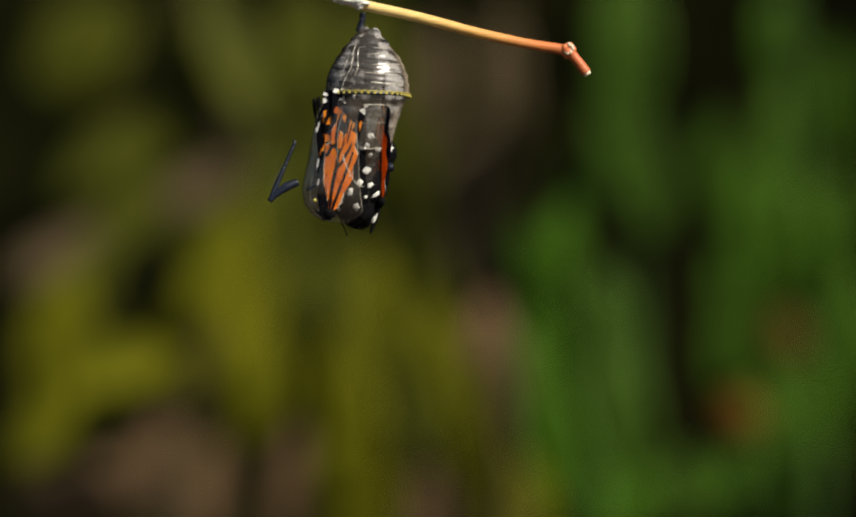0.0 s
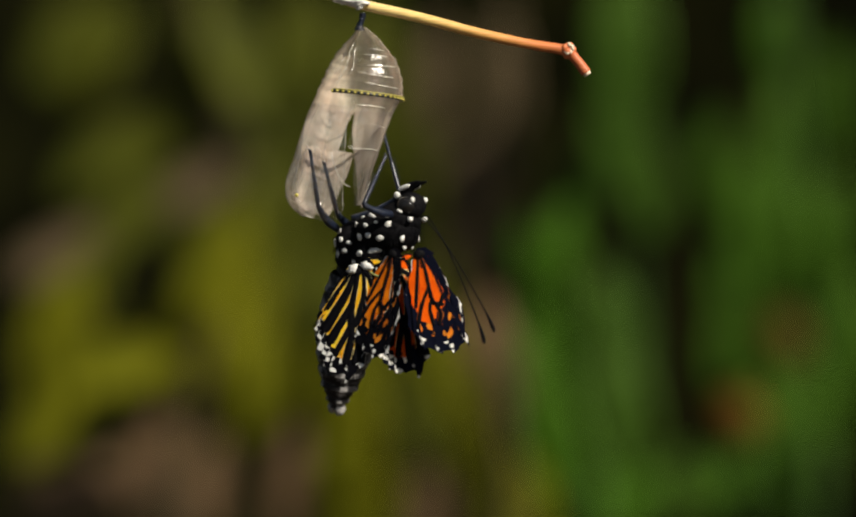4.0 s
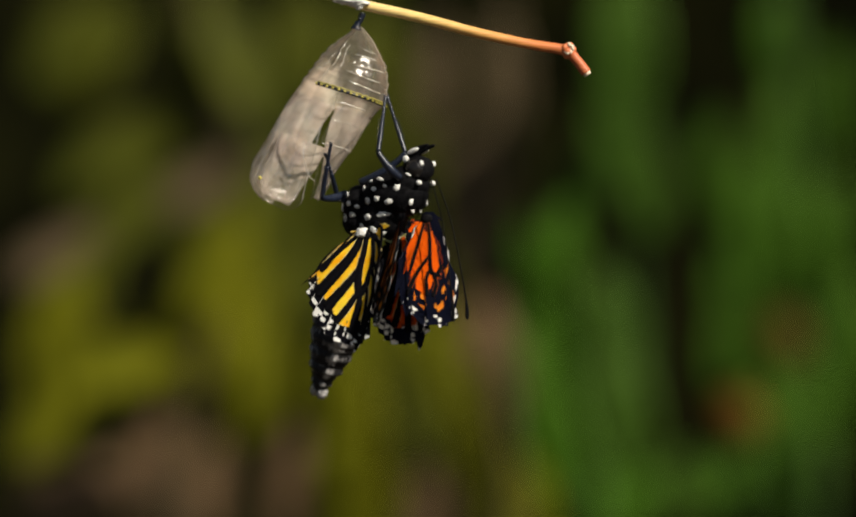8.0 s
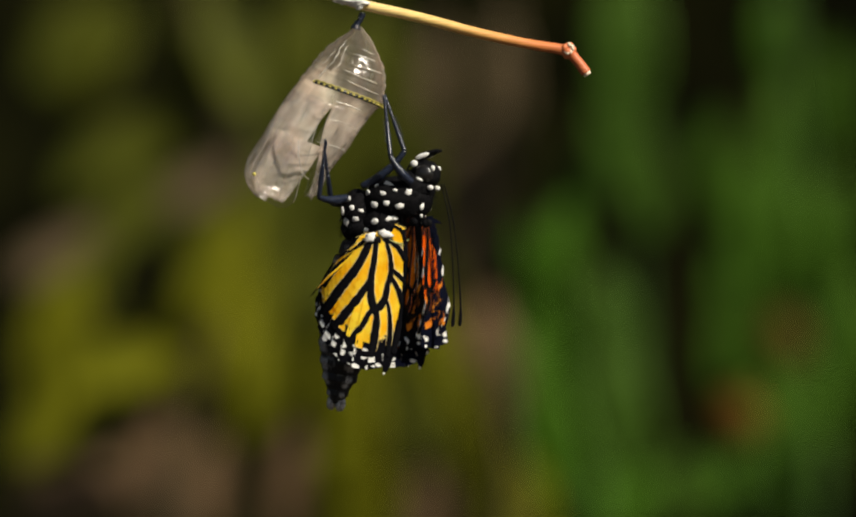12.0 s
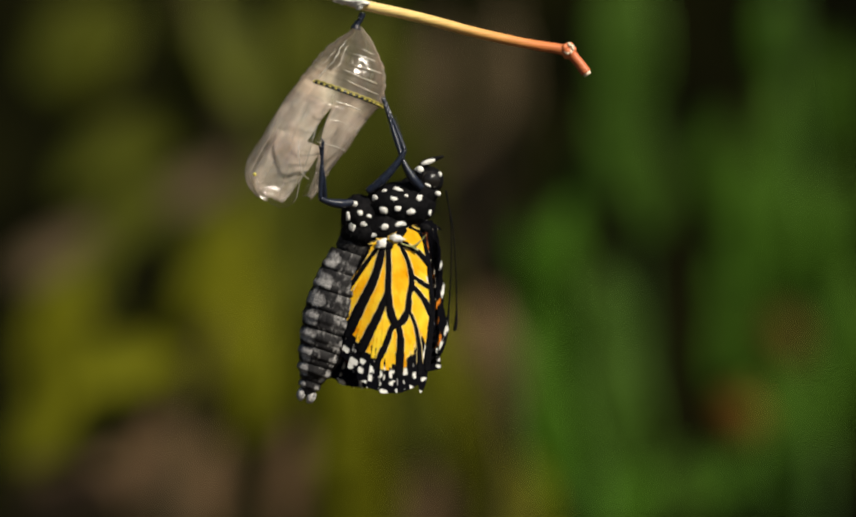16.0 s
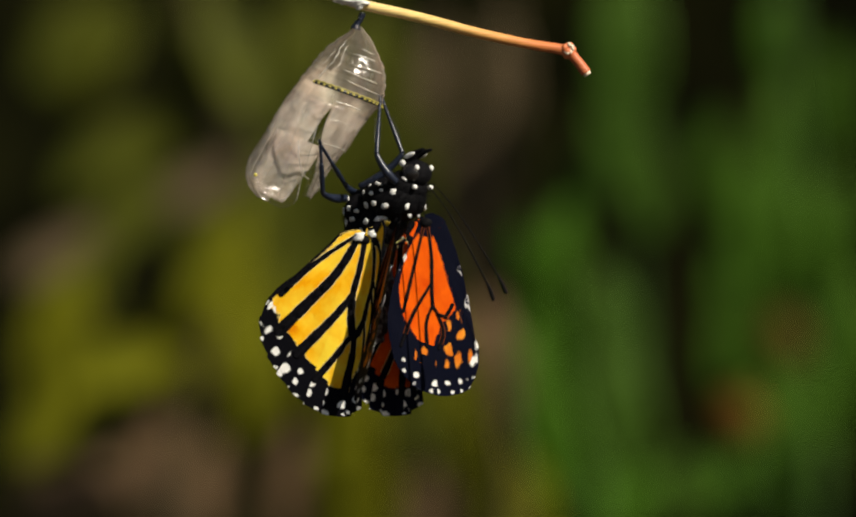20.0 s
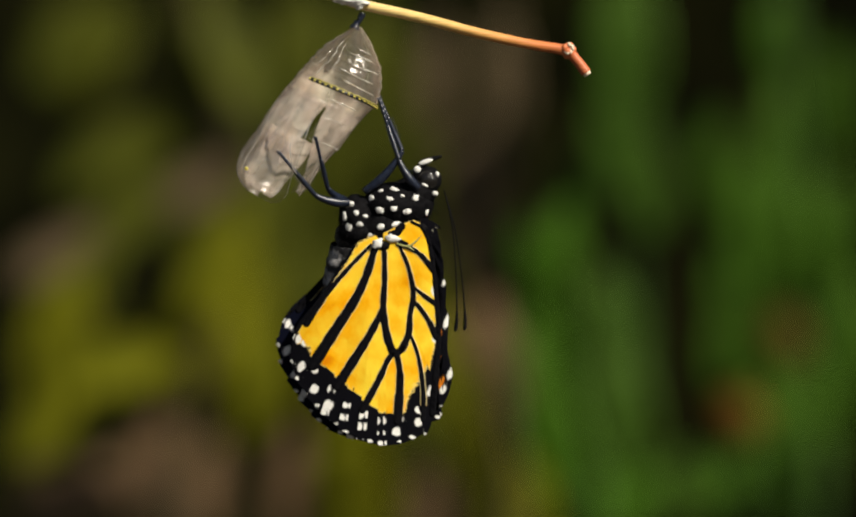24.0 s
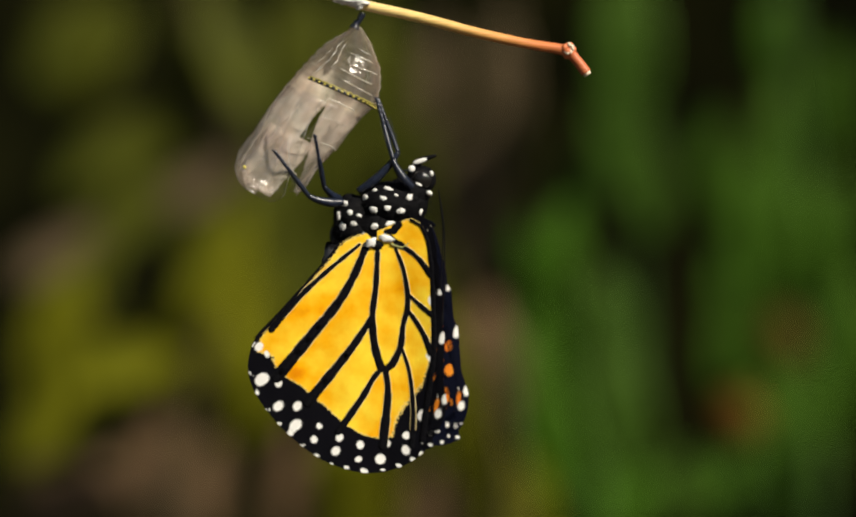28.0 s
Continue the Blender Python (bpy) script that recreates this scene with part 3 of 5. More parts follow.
# thick pale lips of the slit
for fl, edge_a, s1 in ((flap_l, lambda f: 271 + 52 * f ** 1.5, 370),):
    bm = bmesh.new()
    top, foot = 178, 386
    pts = [case_point(s, edge_a((s - top) / (foot - top)), 0.0) / U for s in range(200, s1, 12)]
    tube(bm, pts, [0.2] + [0.3 + 0.3 * abs(math.sin(i * 0.7)) for i in range(len(pts) - 2)] + [0.2], 6)
    part("slit_lip", bm, M_RIM, fl)
bm = bmesh.new()
blob(bm, case_point(352, 232, 1.5) / U, (3.4, 2.6, 3.4), seg=12, ring=8)
part("gold_spot", bm, M_GOLD, flap_l, "tiny gold spot")
case_sheet("inner_skin", 254, 378, 66, 170, M_LOBE, husk, "loose inner skin", 0.35, taper=(6, 10), inset=9.0)
bm = bmesh.new()
tube(bm, [(-2, -74, -262), (8, -78, -285), (28, -74, -312), (44, -68, -318)], [0.7, 1.1, 1.0, 0.5], 6)
part("loose_thread", bm, M_RIM, husk, "pale torn strip of skin")

# ======== butterfly ========
ORIGIN = (695, 440)
fly = thing("monarch_butterfly", V(*ORIGIN), "orange and black butterfly with white spots, newly hatched and hanging", "butterfly")


def local(u, v, d=0.0):
    """A place on the insect, from the grid of its last resting pose (plan steps)."""
    return (u - ORIGIN[0], d, ORIGIN[1] - v)


THORAX = [(local(722, 368), (66, 48, 43)), (local(750, 348), (40, 38, 34)), (local(695, 410), (46, 43, 40)), (local(648, 388), (35, 40, 40)), (local(652, 418), (40, 38, 30))]
bm = bmesh.new()
for c, r in THORAX:
    blob(bm, c, r, seg=32, ring=20, rough=0.06)
thorax = part("thorax", bm, M_BLACK, fly, "furry black thorax with white spots")


def flank(x, z):
    """How far the thorax reaches sideways at a place of its profile."""
    best = 0
    for c, r in THORAX:
        k = 1 - ((x - c[0]) / r[0]) ** 2 - ((z - c[2]) / r[2]) ** 2
        if k > 0:
            best = max(best, r[1] * math.sqrt(k))
    return best


rnd = random.Random(4)
for u, v, sx, sz in ((690, 343, 7, 3.5), (715, 341, 9, 4.5), (673, 356, 7.5, 7), (706, 358, 8, 5), (729, 352, 5, 3), (753, 356, 8, 5.5), (688, 378, 8.5, 6),
                     (713, 375, 7, 6), (738, 380, 8.5, 7), (774, 382, 4.5, 7), (720, 403, 13, 5.5), (769, 396, 5, 6), (712, 436, 11, 7), (681, 451, 10, 6),
                     (633, 367, 10, 6), (624, 389, 5.5, 9), (632, 409, 8, 8), (645, 383, 6, 6), (652, 403, 8, 6), (690, 408, 8, 5), (671, 423, 8, 5), (662, 389, 6, 4)):
    x, _, z = local(u, v)
    for side in (-1, 1):
        y = flank(x, z) * side
        n = Vector((-(flank(x + 4, z) - flank(x - 4, z)) / 8, side, -(flank(x, z + 4) - flank(x, z - 4)) / 8)).normalized()
        q = Matrix.Rotation(math.atan2(n.x, -n.y) if side < 0 else -math.atan2(n.x, n.y), 4, "Z") @ turn_y(rnd.uniform(-25, 25))
        bm = bmesh.new()
        blob(bm, (x, y, z), (sx * rnd.uniform(0.8, 1.05), 2.2, sz * rnd.uniform(0.8, 1.05)), q, seg=14, ring=8, rough=0.55)
        part("white_spot", bm, M_WHITE, thorax)
# short hairs along the outline
bm = bmesh.new()
for k in range(900):
    c, r = THORAX[k % 5]
    d = Vector((rnd.uniform(-1, 1), rnd.uniform(-1, 1), rnd.uniform(-1, 1))).normalized()
    p = Vector(c) + Vector([d[i] * r[i] for i in range(3)]) * 0.97
    e = p + (d + Vector((0.3, 0, -0.6)) * 0.7) * rnd.uniform(5, 14)
    tube(bm, [p, (p + e) / 2 + d, e], [0.6, 0.45, 0.15], 3)
part("hairs", bm, M_BLACK, thorax)

HEAD = Vector(local(774, 322))
bm = bmesh.new()
blob(bm, HEAD, (28, 27, 26), seg=24, ring=14, rough=0.08)
head = part("head", bm, M_BLACK, fly)
for side in (-1, 1):
    bm = bmesh.new()
    blob(bm, HEAD + Vector((2, 17 * side, 0)), (19, 14, 18), seg=20, ring=12)
    part("eye", bm, M_EYE, head)
    bm = bmesh.new()
    tube(bm, [HEAD + Vector((-12, 8 * side, 14)), HEAD + Vector((-6, 10 * side, 32)), HEAD + Vector((28, 11 * side, 44))], [7.5, 6.5, 2], 10)
    palp = part("palp", bm, M_BLACK, head)
    bm = bmesh.new()
    blob(bm, HEAD + Vector((-2, 17 * side, 33)), (14, 3, 4.5), turn_y(-18), seg=12, ring=8)
    blob(bm, HEAD + Vector((-17, 18 * side, 19)), (7, 4, 6.5), seg=10, ring=8)
    blob(bm, HEAD + Vector((19, 20 * side, 10)), (4, 5, 5.5), seg=10, ring=8)
    blob(bm, HEAD + Vector((-4, 28 * side, -10)), (7, 4, 3), turn_y(25), seg=10, ring=8)
    blob(bm, HEAD + Vector((15, 22 * side, -25)), (6, 5, 5), seg=10, ring=8)
    blob(bm, HEAD + Vector((-30, 20 * side, -4)), (10, 5, 4), turn_y(10), seg=10, ring=8)
    part("white_marks", bm, M_WHITE, head)
bm = bmesh.new()
tube(bm, [HEAD + Vector((-18, 14 * math.cos(k * 0.7) * 0.4, 8 + 9 * math.sin(k * 0.7))) + Vector((-9 * (1 + math.cos(k * 0.7)), 0, 0)) for k in range(9)], [2.2 - 0.15 * k for k in range(9)], 6)
part("proboscis", bm, M_CHITIN, head)

antennae = []
for side in (-1, 1):
    bm = bmesh.new()
    tube(bm, [(0, 0, 0), (8, 0, -70), (6, 0, -150), (0, 0, -228)], [1.1, 1.1, 1.2, 1.8], 6)
    an = part("antenna", bm, M_BLACK, fly, "long thin black antenna with a club tip")
    bm = bmesh.new()
    tube(bm, [(0, 0, -226), (-2, 0, -240), (-5, 0, -254), (-7, 0, -260)], [1.8, 3.4, 3.8, 1.8], 8)
    part("club", bm, M_BLACK, an)
    antennae.append((an, side))

# abdomen: overlapping rings, pale bands down the side, hanging along -z from its joint
ABDOMEN_AT = Vector(local(640, 425, 12))
bm = bmesh.new()
blob(bm, (0, 0, 0), (34, 36, 30), seg=24, ring=14, rough=0.1)
abdomen = part("abdomen", bm, M_FUR, fly, "plump grey-black ringed abdomen with pale bands")
RING_R = (42, 49, 52, 52, 47, 40, 32, 20)
z = -14
ABD_RINGS, ABD_PLATES = [], []
FAT = 1.42                          # how much wider the rings are while the abdomen is swollen
PLATES = 12
for k, r in enumerate(RING_R):
    h = 41 - 1.8 * k
    r2 = RING_R[k + 1] if k < 7 else 8
    ring = new("abdomen_ring")
    ring.parent = abdomen
    ring.empty_display_size = 0.001
    knots = ((0, r * 0.95), (0.12, r * 0.99), (0.25, r), (0.4, r * 1.01), (0.55, r * 1.01), (0.7, (r * 0.6 + r2 * 0.4) * 1.01), (0.85, (r + r2) / 2 * 1.02), (1.0, (r + r2) / 2 * 0.98), (1.1, (r + r2) / 2 * 0.90))
    for p in range(PLATES):
        a0 = 2 * math.pi * p / PLATES
        bm = bmesh.new()
        pale = bm.verts.layers.float.new("pale")
        rows = []
        for f in np.linspace(0, 1.1, 15):
            f, rr = float(f), float(np.interp(f, [q[0] for q in knots], [q[1] for q in knots])) * FAT
            row = []
            for q in range(9):
                w = a0 + math.pi / PLATES * 1.12 * (q / 4 - 1)
                c = Vector((rr * math.cos(w), rr * math.sin(w) * 0.95, z - h * f + 1.6 * noise.noise(Vector((math.cos(w) * 3, math.sin(w) * 3, k)))))
                v = bm.verts.new(c * U)
                turn = math.degrees(w) % 180
                across = max(1 - abs(turn - 38) / 34, 0.55 - abs(turn - 137) / 50)
                along = min(1, max(0, (f - 0.12) / 0.25)) * min(1, max(0, (0.95 - f) / 0.15))
                v[pale] = max(0.0, min(1.0, 1.6 * across)) * along
                row.append(v)
            rows.append(row)
        for q0, q1 in zip(rows, rows[1:]):
            for q in range(8):
                bm.faces.new((q0[q], q1[q], q1[q + 1], q0[q + 1]))
        ABD_PLATES.append((part("plate", bm, M_ABDOMEN, ring), a0, r * FAT))
    # dark skin between the plates
    bm = bmesh.new()
    blob(bm, (0, 0, z - h * 0.5), (r * 0.82, r * 0.80, h * 0.62), seg=20, ring=10)
    part("ring_skin", bm, M_FUR, ring)
    ABD_RINGS.append((ring, z))
    z -= h * 0.97
bm = bmesh.new()
for a in (-1, 1):
    blob(bm, (9 * a, 0, z - 4), (9, 12, 14), seg=12, ring=8, rough=0.2)
ABD_RINGS.append((part("claspers", bm, M_GREY, abdomen), z))


# ---- wings ----
def smooth_loop(points, steps=10):
    p = [np.array(q, float) for q in points]
    n, out = len(p), []
    for i in range(n):
        a, b, c, d = p[i - 1], p[i], p[(i + 1) % n], p[(i + 2) % n]
        for k in range(steps):
            s = k / steps
            out.append(0.5 * (2 * b + (c - a) * s + (2 * a - 5 * b + 4 * c - d) * s * s + (3 * b - a - 3 * c + d) * s ** 3))
    return np.array(out)


class Wing:
    """A wing's plan in its own plane: outline round the root, veins, dark border, spots."""
    def __init__(self, outline, veins, border, tip, rows, patches, sectors, bands, inner=((0, 0), (470, 0))):
        self.loop = smooth_loop(outline)
        ang = np.degrees(np.arctan2(self.loop[:, 1], self.loop[:, 0]))
        ang = np.where(ang < 100, ang + 360, ang)
        order = np.argsort(ang)
        self.a, self.r = ang[order], np.hypot(*self.loop[order].T)
        self.veins, self.border, self.tip, self.patches = veins, border, tip, patches
        self.sectors, self.bands, self.inner = sectors, bands, inner
        self.spots = []
        rnd = random.Random(11)
        for a0, a1, inset, gap, size, stretch in rows:
            a, k = a0, 0
            while a < a1:
                r = self.edge(a) - inset + rnd.uniform(-2, 2)
                self.spots.append((r * math.cos(radians(a)), r * math.sin(radians(a)), size * rnd.uniform(0.72, 1.12), stretch * rnd.choice((0.75, 0.85, 1.0, 1.3)), a + rnd.uniform(-35, 35)))
                a += math.degrees(gap / max(r, 60)) * rnd.uniform(0.85, 1.15)

    def edge(self, a):
        return np.interp(a, self.a, self.r)

    def fields(self, q):
        ang = np.degrees(np.arctan2(q[:, 1], q[:, 0]))
        ang = np.where(ang < 100, ang + 360, ang)
        near = np.min([np.hypot(*(q - p).T) for p in self.loop[::2]], axis=0)
        out = np.clip((np.hypot(*q.T) / self.edge(ang) - 0.35) / 0.2, 0, 1) if self.inner[-1][0] == 470 and len(self.inner) > 2 else 1.0
        vein = near - out * np.interp(ang, [b[0] for b in self.border], [b[1] for b in self.border])
        if self.tip:
            vein = np.minimum(vein, self.edge(ang) - np.hypot(*q.T) - np.interp(ang, [b[0] for b in self.tip], [b[1] for b in self.tip]))
            # the root is black
            vein = np.minimum(vein, np.hypot(*q.T) - 36)
        spot = np.full(len(q), 50.0)
        for x, y, s, st, a in self.spots:
            d = q - np.array((x, y))
            c, n = math.cos(radians(a)), math.sin(radians(a))
            spot = np.minimum(spot, np.hypot((d @ (c, n)) * st, d @ (-n, c)) - s)
        patch = np.full(len(q), 50.0)
        for x, y, s, st in self.patches:
            d = q - np.array((x, y))
            patch = np.minimum(patch, np.hypot(d[:, 0], d[:, 1] / st) - s)
        # the upper side is dark along its inner margin, partly as painted shade
        above = np.minimum(vein, near - np.interp(ang, [b[0] for b in self.inner], [b[1] for b in self.inner]))
        return vein, spot, patch, above


BANDS = (0.0, 0.07, 0.13, 0.19, 0.26, 0.33, 0.41, 0.49, 0.57, 0.64, 0.71, 0.78, 0.84, 0.90, 0.95, 1.0)
HIND_VEINS = [(4.2, (-32, -1), (-93, -51), (-144, -99), (-195, -158)), (7.8, (-20, -3), (-43, -59), (-73, -110), (-119, -166), (-185, -246)),
              (5.4, (1, -3), (-2, -74), (-9, -135), (-4, -190), (8, -230)), (7.0, (-9, -135), (-32, -170), (-58, -206), (-128, -292)),
              (4.2, (34, -8), (49, -49), (57, -99), (54, -130)), (5.2, (56, -118), (47, -155), (44, -186), (28, -221), (14, -232)),
              (5.2, (8, -230), (-7, -247), (-27, -282), (-72, -346)), (6.6, (15, -230), (20, -277), (10, -372))]
HIND_SIDE_VEINS = [(3.8, (44, -186), (60, -237), (67, -308), (64, -372)), (4.6, (56, -120), (74, -145), (89, -171), (100, -200)),
                   (3.8, (58, -92), (79, -112), (104, -132)), (4.2, (30, -2), (54, -9), (79, -29), (100, -58)),
                   (-2.2, (-70, -2), (-144, -88), (-195, -144), (-222, -172)), (-4.5, (101, -33), (105, -115), (105, -206), (92, -297), (84, -360)), (-3, (62, 44), (80, 34), (94, 6), (100, -33)), (-6.5, (16, 22), (30, 24), (40, 36)), (-5, (24, 14), (34, 4), (46, -2))]
HIND = Wing(
    [(44, 43), (64, 48), (79, 40), (92, 17), (100, -15), (105, -74), (108, -125), (107, -206), (99, -257), (90, -318), (80, -379), (61, -401), (28, -415), (-2, -421),
     (-43, -418), (-93, -401), (-134, -375), (-175, -339), (-210, -297), (-230, -262), (-238, -226), (-231, -188), (-215, -160), (-195, -140), (-144, -84), (-93, -28), (-70, 2), (-40, 16), (0, 24)],
    HIND_VEINS + HIND_SIDE_VEINS,
    [(100, 0), (165, 3), (190, 6), (214, 7), (219, 8), (222, 14), (227, 42), (233, 58), (242, 78), (252, 84), (260, 78), (268, 66), (276, 54), (283, 30), (288, 14), (295, 9), (330, 5), (470, 0)], [],
    [(219, 286, 2.5, 30, 7, 2.0), (221, 287, 24, 45, 9.8, 1.0), (225, 282, 50, 44, 8.6, 1.1), (296, 340, 6, 70, 8, 0.7)],
    [], (135, 155, 175, 190, 199, 207, 216, 224, 231, 238, 245, 252, 259, 266, 273, 280, 288, 297, 307, 318, 331, 347, 367, 390, 415, 440, 470),
    BANDS, [(100, 20), (190, 60), (226, 72), (236, 60), (244, 0), (470, 0)])
FORE = Wing(
    [(0, 18), (26, 16), (48, -4), (70, -62), (86, -120), (98, -180), (108, -240), (116, -300), (116, -350), (98, -390), (60, -410), (5, -408), (-45, -382), (-82, -330),
     (-98, -260), (-92, -180), (-66, -100), (-30, -30), (-14, 8)],
    [(4.5, (3, -6), (10, -80), (8, -170), (10, -205)), (5, (8, -196), (22, -222), (40, -228), (58, -202)), (4.5, (8, -200), (-8, -240), (-8, -296)),
     (4, (-6, -10), (-34, -110), (-62, -210)), (4.5, (5, -150), (-40, -220), (-70, -290)), (5, (16, -210), (34, -262), (22, -300))],
    [(100, 3), (240, 6), (262, 7), (274, 14), (282, 30), (290, 40), (300, 42), (315, 36), (335, 20), (360, 8), (470, 4)],
    [(100, 4), (232, 10), (240, 50), (252, 92), (260, 112), (268, 112), (273, 118), (277, 168), (281, 182), (286, 172), (290, 128), (294, 80), (298, 30), (303, 10), (470, 4)],
    [(236, 292, 6, 30, 5.5, 1.5), (238, 290, 26, 36, 6, 1.0), (290, 306, 14, 36, 8, 0.9)],
    [(51, -244, 7, 1.7), (74, -225, 7, 1.5), (78, -271, 9, 1.3), (49, -302, 12, 1.3), (15, -337, 7, 1.6), (-12, -306, 6, 1.5), (74, -325, 6.5, 3.0), (99, -325, 4.5, 3.0), (42, -340, 4, 2.5), (-34, -318, 8, 1.5)],
    (135, 170, 200, 225, 238, 247, 256, 265, 274, 282, 290, 297, 305, 316, 330, 360, 410, 470), BANDS)


def build_wing(name, plan, side, place, label):
    """side -1: the insect's left. Returns the wing and its pieces with their plan centres."""
    bm = bmesh.new()
    blob(bm, (0, 0, -2), (11, 6, 9), seg=16, ring=10, rough=0.2)
    base = part(name, bm, M_BLACK, fly, label)
    base.location = Vector(place) * U
    if plan is HIND:
        bm = bmesh.new()
        blob(bm, (-11, 5 * side, 2), (10, 2.6, 7), turn_y(-25), seg=14, ring=8, rough=0.9)
        blob(bm, (16, 5 * side, 10), (12, 2.6, 6.5), turn_y(8), seg=14, ring=8, rough=0.9)
        part("white_tuft", bm, M_WHITE, base)
        bm = bmesh.new()
        tube(bm, [(24, 4 * side, 0), (44, 4 * side, -6), (58, 4 * side, 2), (70, 4 * side, 14)], [1.6, 2.2, 1.5, 0.6], 8)
        tube(bm, [(44, 4 * side, -6), (54, 4 * side, -14)], [2.2, 1.0], 8)
        part("root_vein", bm, M_ROOT, base, "pale green branching vein")
    pieces = []
    for k, (a0, a1) in enumerate(zip(plan.sectors, plan.sectors[1:])):
        for j, (f0, f1) in enumerate(zip(plan.bands, plan.bands[1:])):
            rm = float(plan.edge((a0 + a1) / 2))
            lip = 1.5 / rm
            g0, g1 = max(0.0, f0 - lip), min(1.0, f1)
            b0, b1 = a0 - 0.35, a1 + 0.35
            na = max(4, min(34, int(radians(a1 - a0) * rm * f1 / 4.0)))
            nf = max(4, int((f1 - f0) * rm / 4.0))
            aa = np.clip(np.linspace(b0, b1, na + 1), plan.a[0], plan.a[-1])
            ff = np.linspace(g0, g1, nf + 1)
            A, F = np.meshgrid(aa, ff)
            R = F * plan.edge(A)
            q = np.stack([R * np.cos(np.radians(A)), R * np.sin(np.radians(A))], -1).reshape(-1, 2)
            if f0 == 0:
                mid = np.zeros(2)
            else:
                am, fm = radians((a0 + a1) / 2), (f0 + f1) / 2
                mid = np.array((math.cos(am), math.sin(am))) * rm * fm
            vein, spot, patch, above = plan.fields(q)
            n = len(q)
            co = np.zeros((2 * n, 3))
            for layer, y in ((0, -0.1), (1, 0.1)):
                co[layer * n:(layer + 1) * n] = np.stack([q[:, 0] - mid[0], np.full(n, y), q[:, 1] - mid[1]], -1) * U
            faces, mats = [], []
            w = na + 1
            for i in range(nf):
                for c in range(na):
                    v = i * w + c
                    faces.append((v, v + 1, v + w + 1, v + w)), mats.append(0)
                    faces.append((n + v, n + v + w, n + v + w + 1, n + v + 1)), mats.append(1)
            rim = [c for c in range(na)] + [i * w + na for i in range(nf)] + [nf * w + c for c in range(na, 0, -1)] + [i * w for i in range(nf, 0, -1)]
            for s, e in zip(rim, rim[1:] + rim[:1]):
                faces.append((s, n + s, n + e, e)), mats.append(0)
            me = bpy.data.meshes.new("wing_cell")
            me.from_pydata(co.tolist(), [], faces)
            under = M_UNDER if plan is HIND else M_UNDER_F
            for mt in (under, M_UPPER) if side < 0 else (M_UPPER, under):
                me.materials.append(mt)
            me.polygons.foreach_set("material_index", mats)
            for key, val in (("vein", vein), ("spot", spot), ("patch", patch), ("vein_above", above)):
                at = me.attributes.new(key, "FLOAT", "POINT")
                at.data.foreach_set("value", np.concatenate([val, val]).astype(np.float32))
            at = me.attributes.new("plan_place", "FLOAT_VECTOR", "POINT")
            flat = np.concatenate([np.stack([q[:, 0], q[:, 1], np.full(n, 300.0 * side)], -1)] * 2) * U
            at.data.foreach_set("vector", flat.astype(np.float32).ravel())
            me.shade_flat()
            me.update()
            ob = new("wing_cell", me)
            ob.parent = base
            pieces.append((ob, mid, k, j))
    return base, pieces


def wing_point(side, p, k, j, g, bend_l, bend_r, wide_l, wide_r):
    """Where a place of the wing's plan lies when the wing has opened to the share g, and its turn: all is drawn in
    towards the root, the membrane pieces lie over one another like shingles, and the wing is bowed round an upright line."""
    x, z = p[0] * g * (wide_l if p[0] < 0 else wide_r), p[1] * g
    bend = (bend_l if x < 0 else bend_r) / 100.0
    w = bend * x
    if abs(bend) > 1e-5:
        y, x = (1 - math.cos(w)) / bend, math.sin(w) / bend
    else:
        y = 0.0
    y *= -side
    # root-ward pieces lie over the outer ones, front pieces over hind ones
    y += 0.26 * (j - k) * ((1 - g) + 0.08)
    return Vector((x, y, z)), -side * w


def piece_pose(side, mid, k, j, *shape):
    p, w = wing_point(side, mid, k, j, *shape)
    x, z = float(mid[0]), float(mid[1])
    lean = 0.0
    if x or z:
        # a piece turns with the ray on which it lies as the wing narrows or widens
        lean = math.atan2(z, x * (shape[3] if x < 0 else shape[4])) - math.atan2(z, x)
        lean = (lean + math.pi) % (2 * math.pi) - math.pi
    return Matrix.Translation(p * U) @ Matrix.Rotation(w, 4, "Z") @ Matrix.Rotation(-lean, 4, "Y")


def vein_pose(side, a, b, k, j, *shape):
    p, _ = wing_point(side, a, k, j, *shape)
    q, _ = wing_point(side, b, k, j, *shape)
    _, w = wing_point(side, (a + b) / 2, k, j, *shape)
    x = (q - p).normalized()
    y = Vector((-math.sin(w), math.cos(w), 0))
    y = (y - x * y.dot(x)).normalized()
    return Matrix.Translation((p + q) / 2 * U) @ Matrix((x, y, x.cross(y))).transposed().to_4x4()


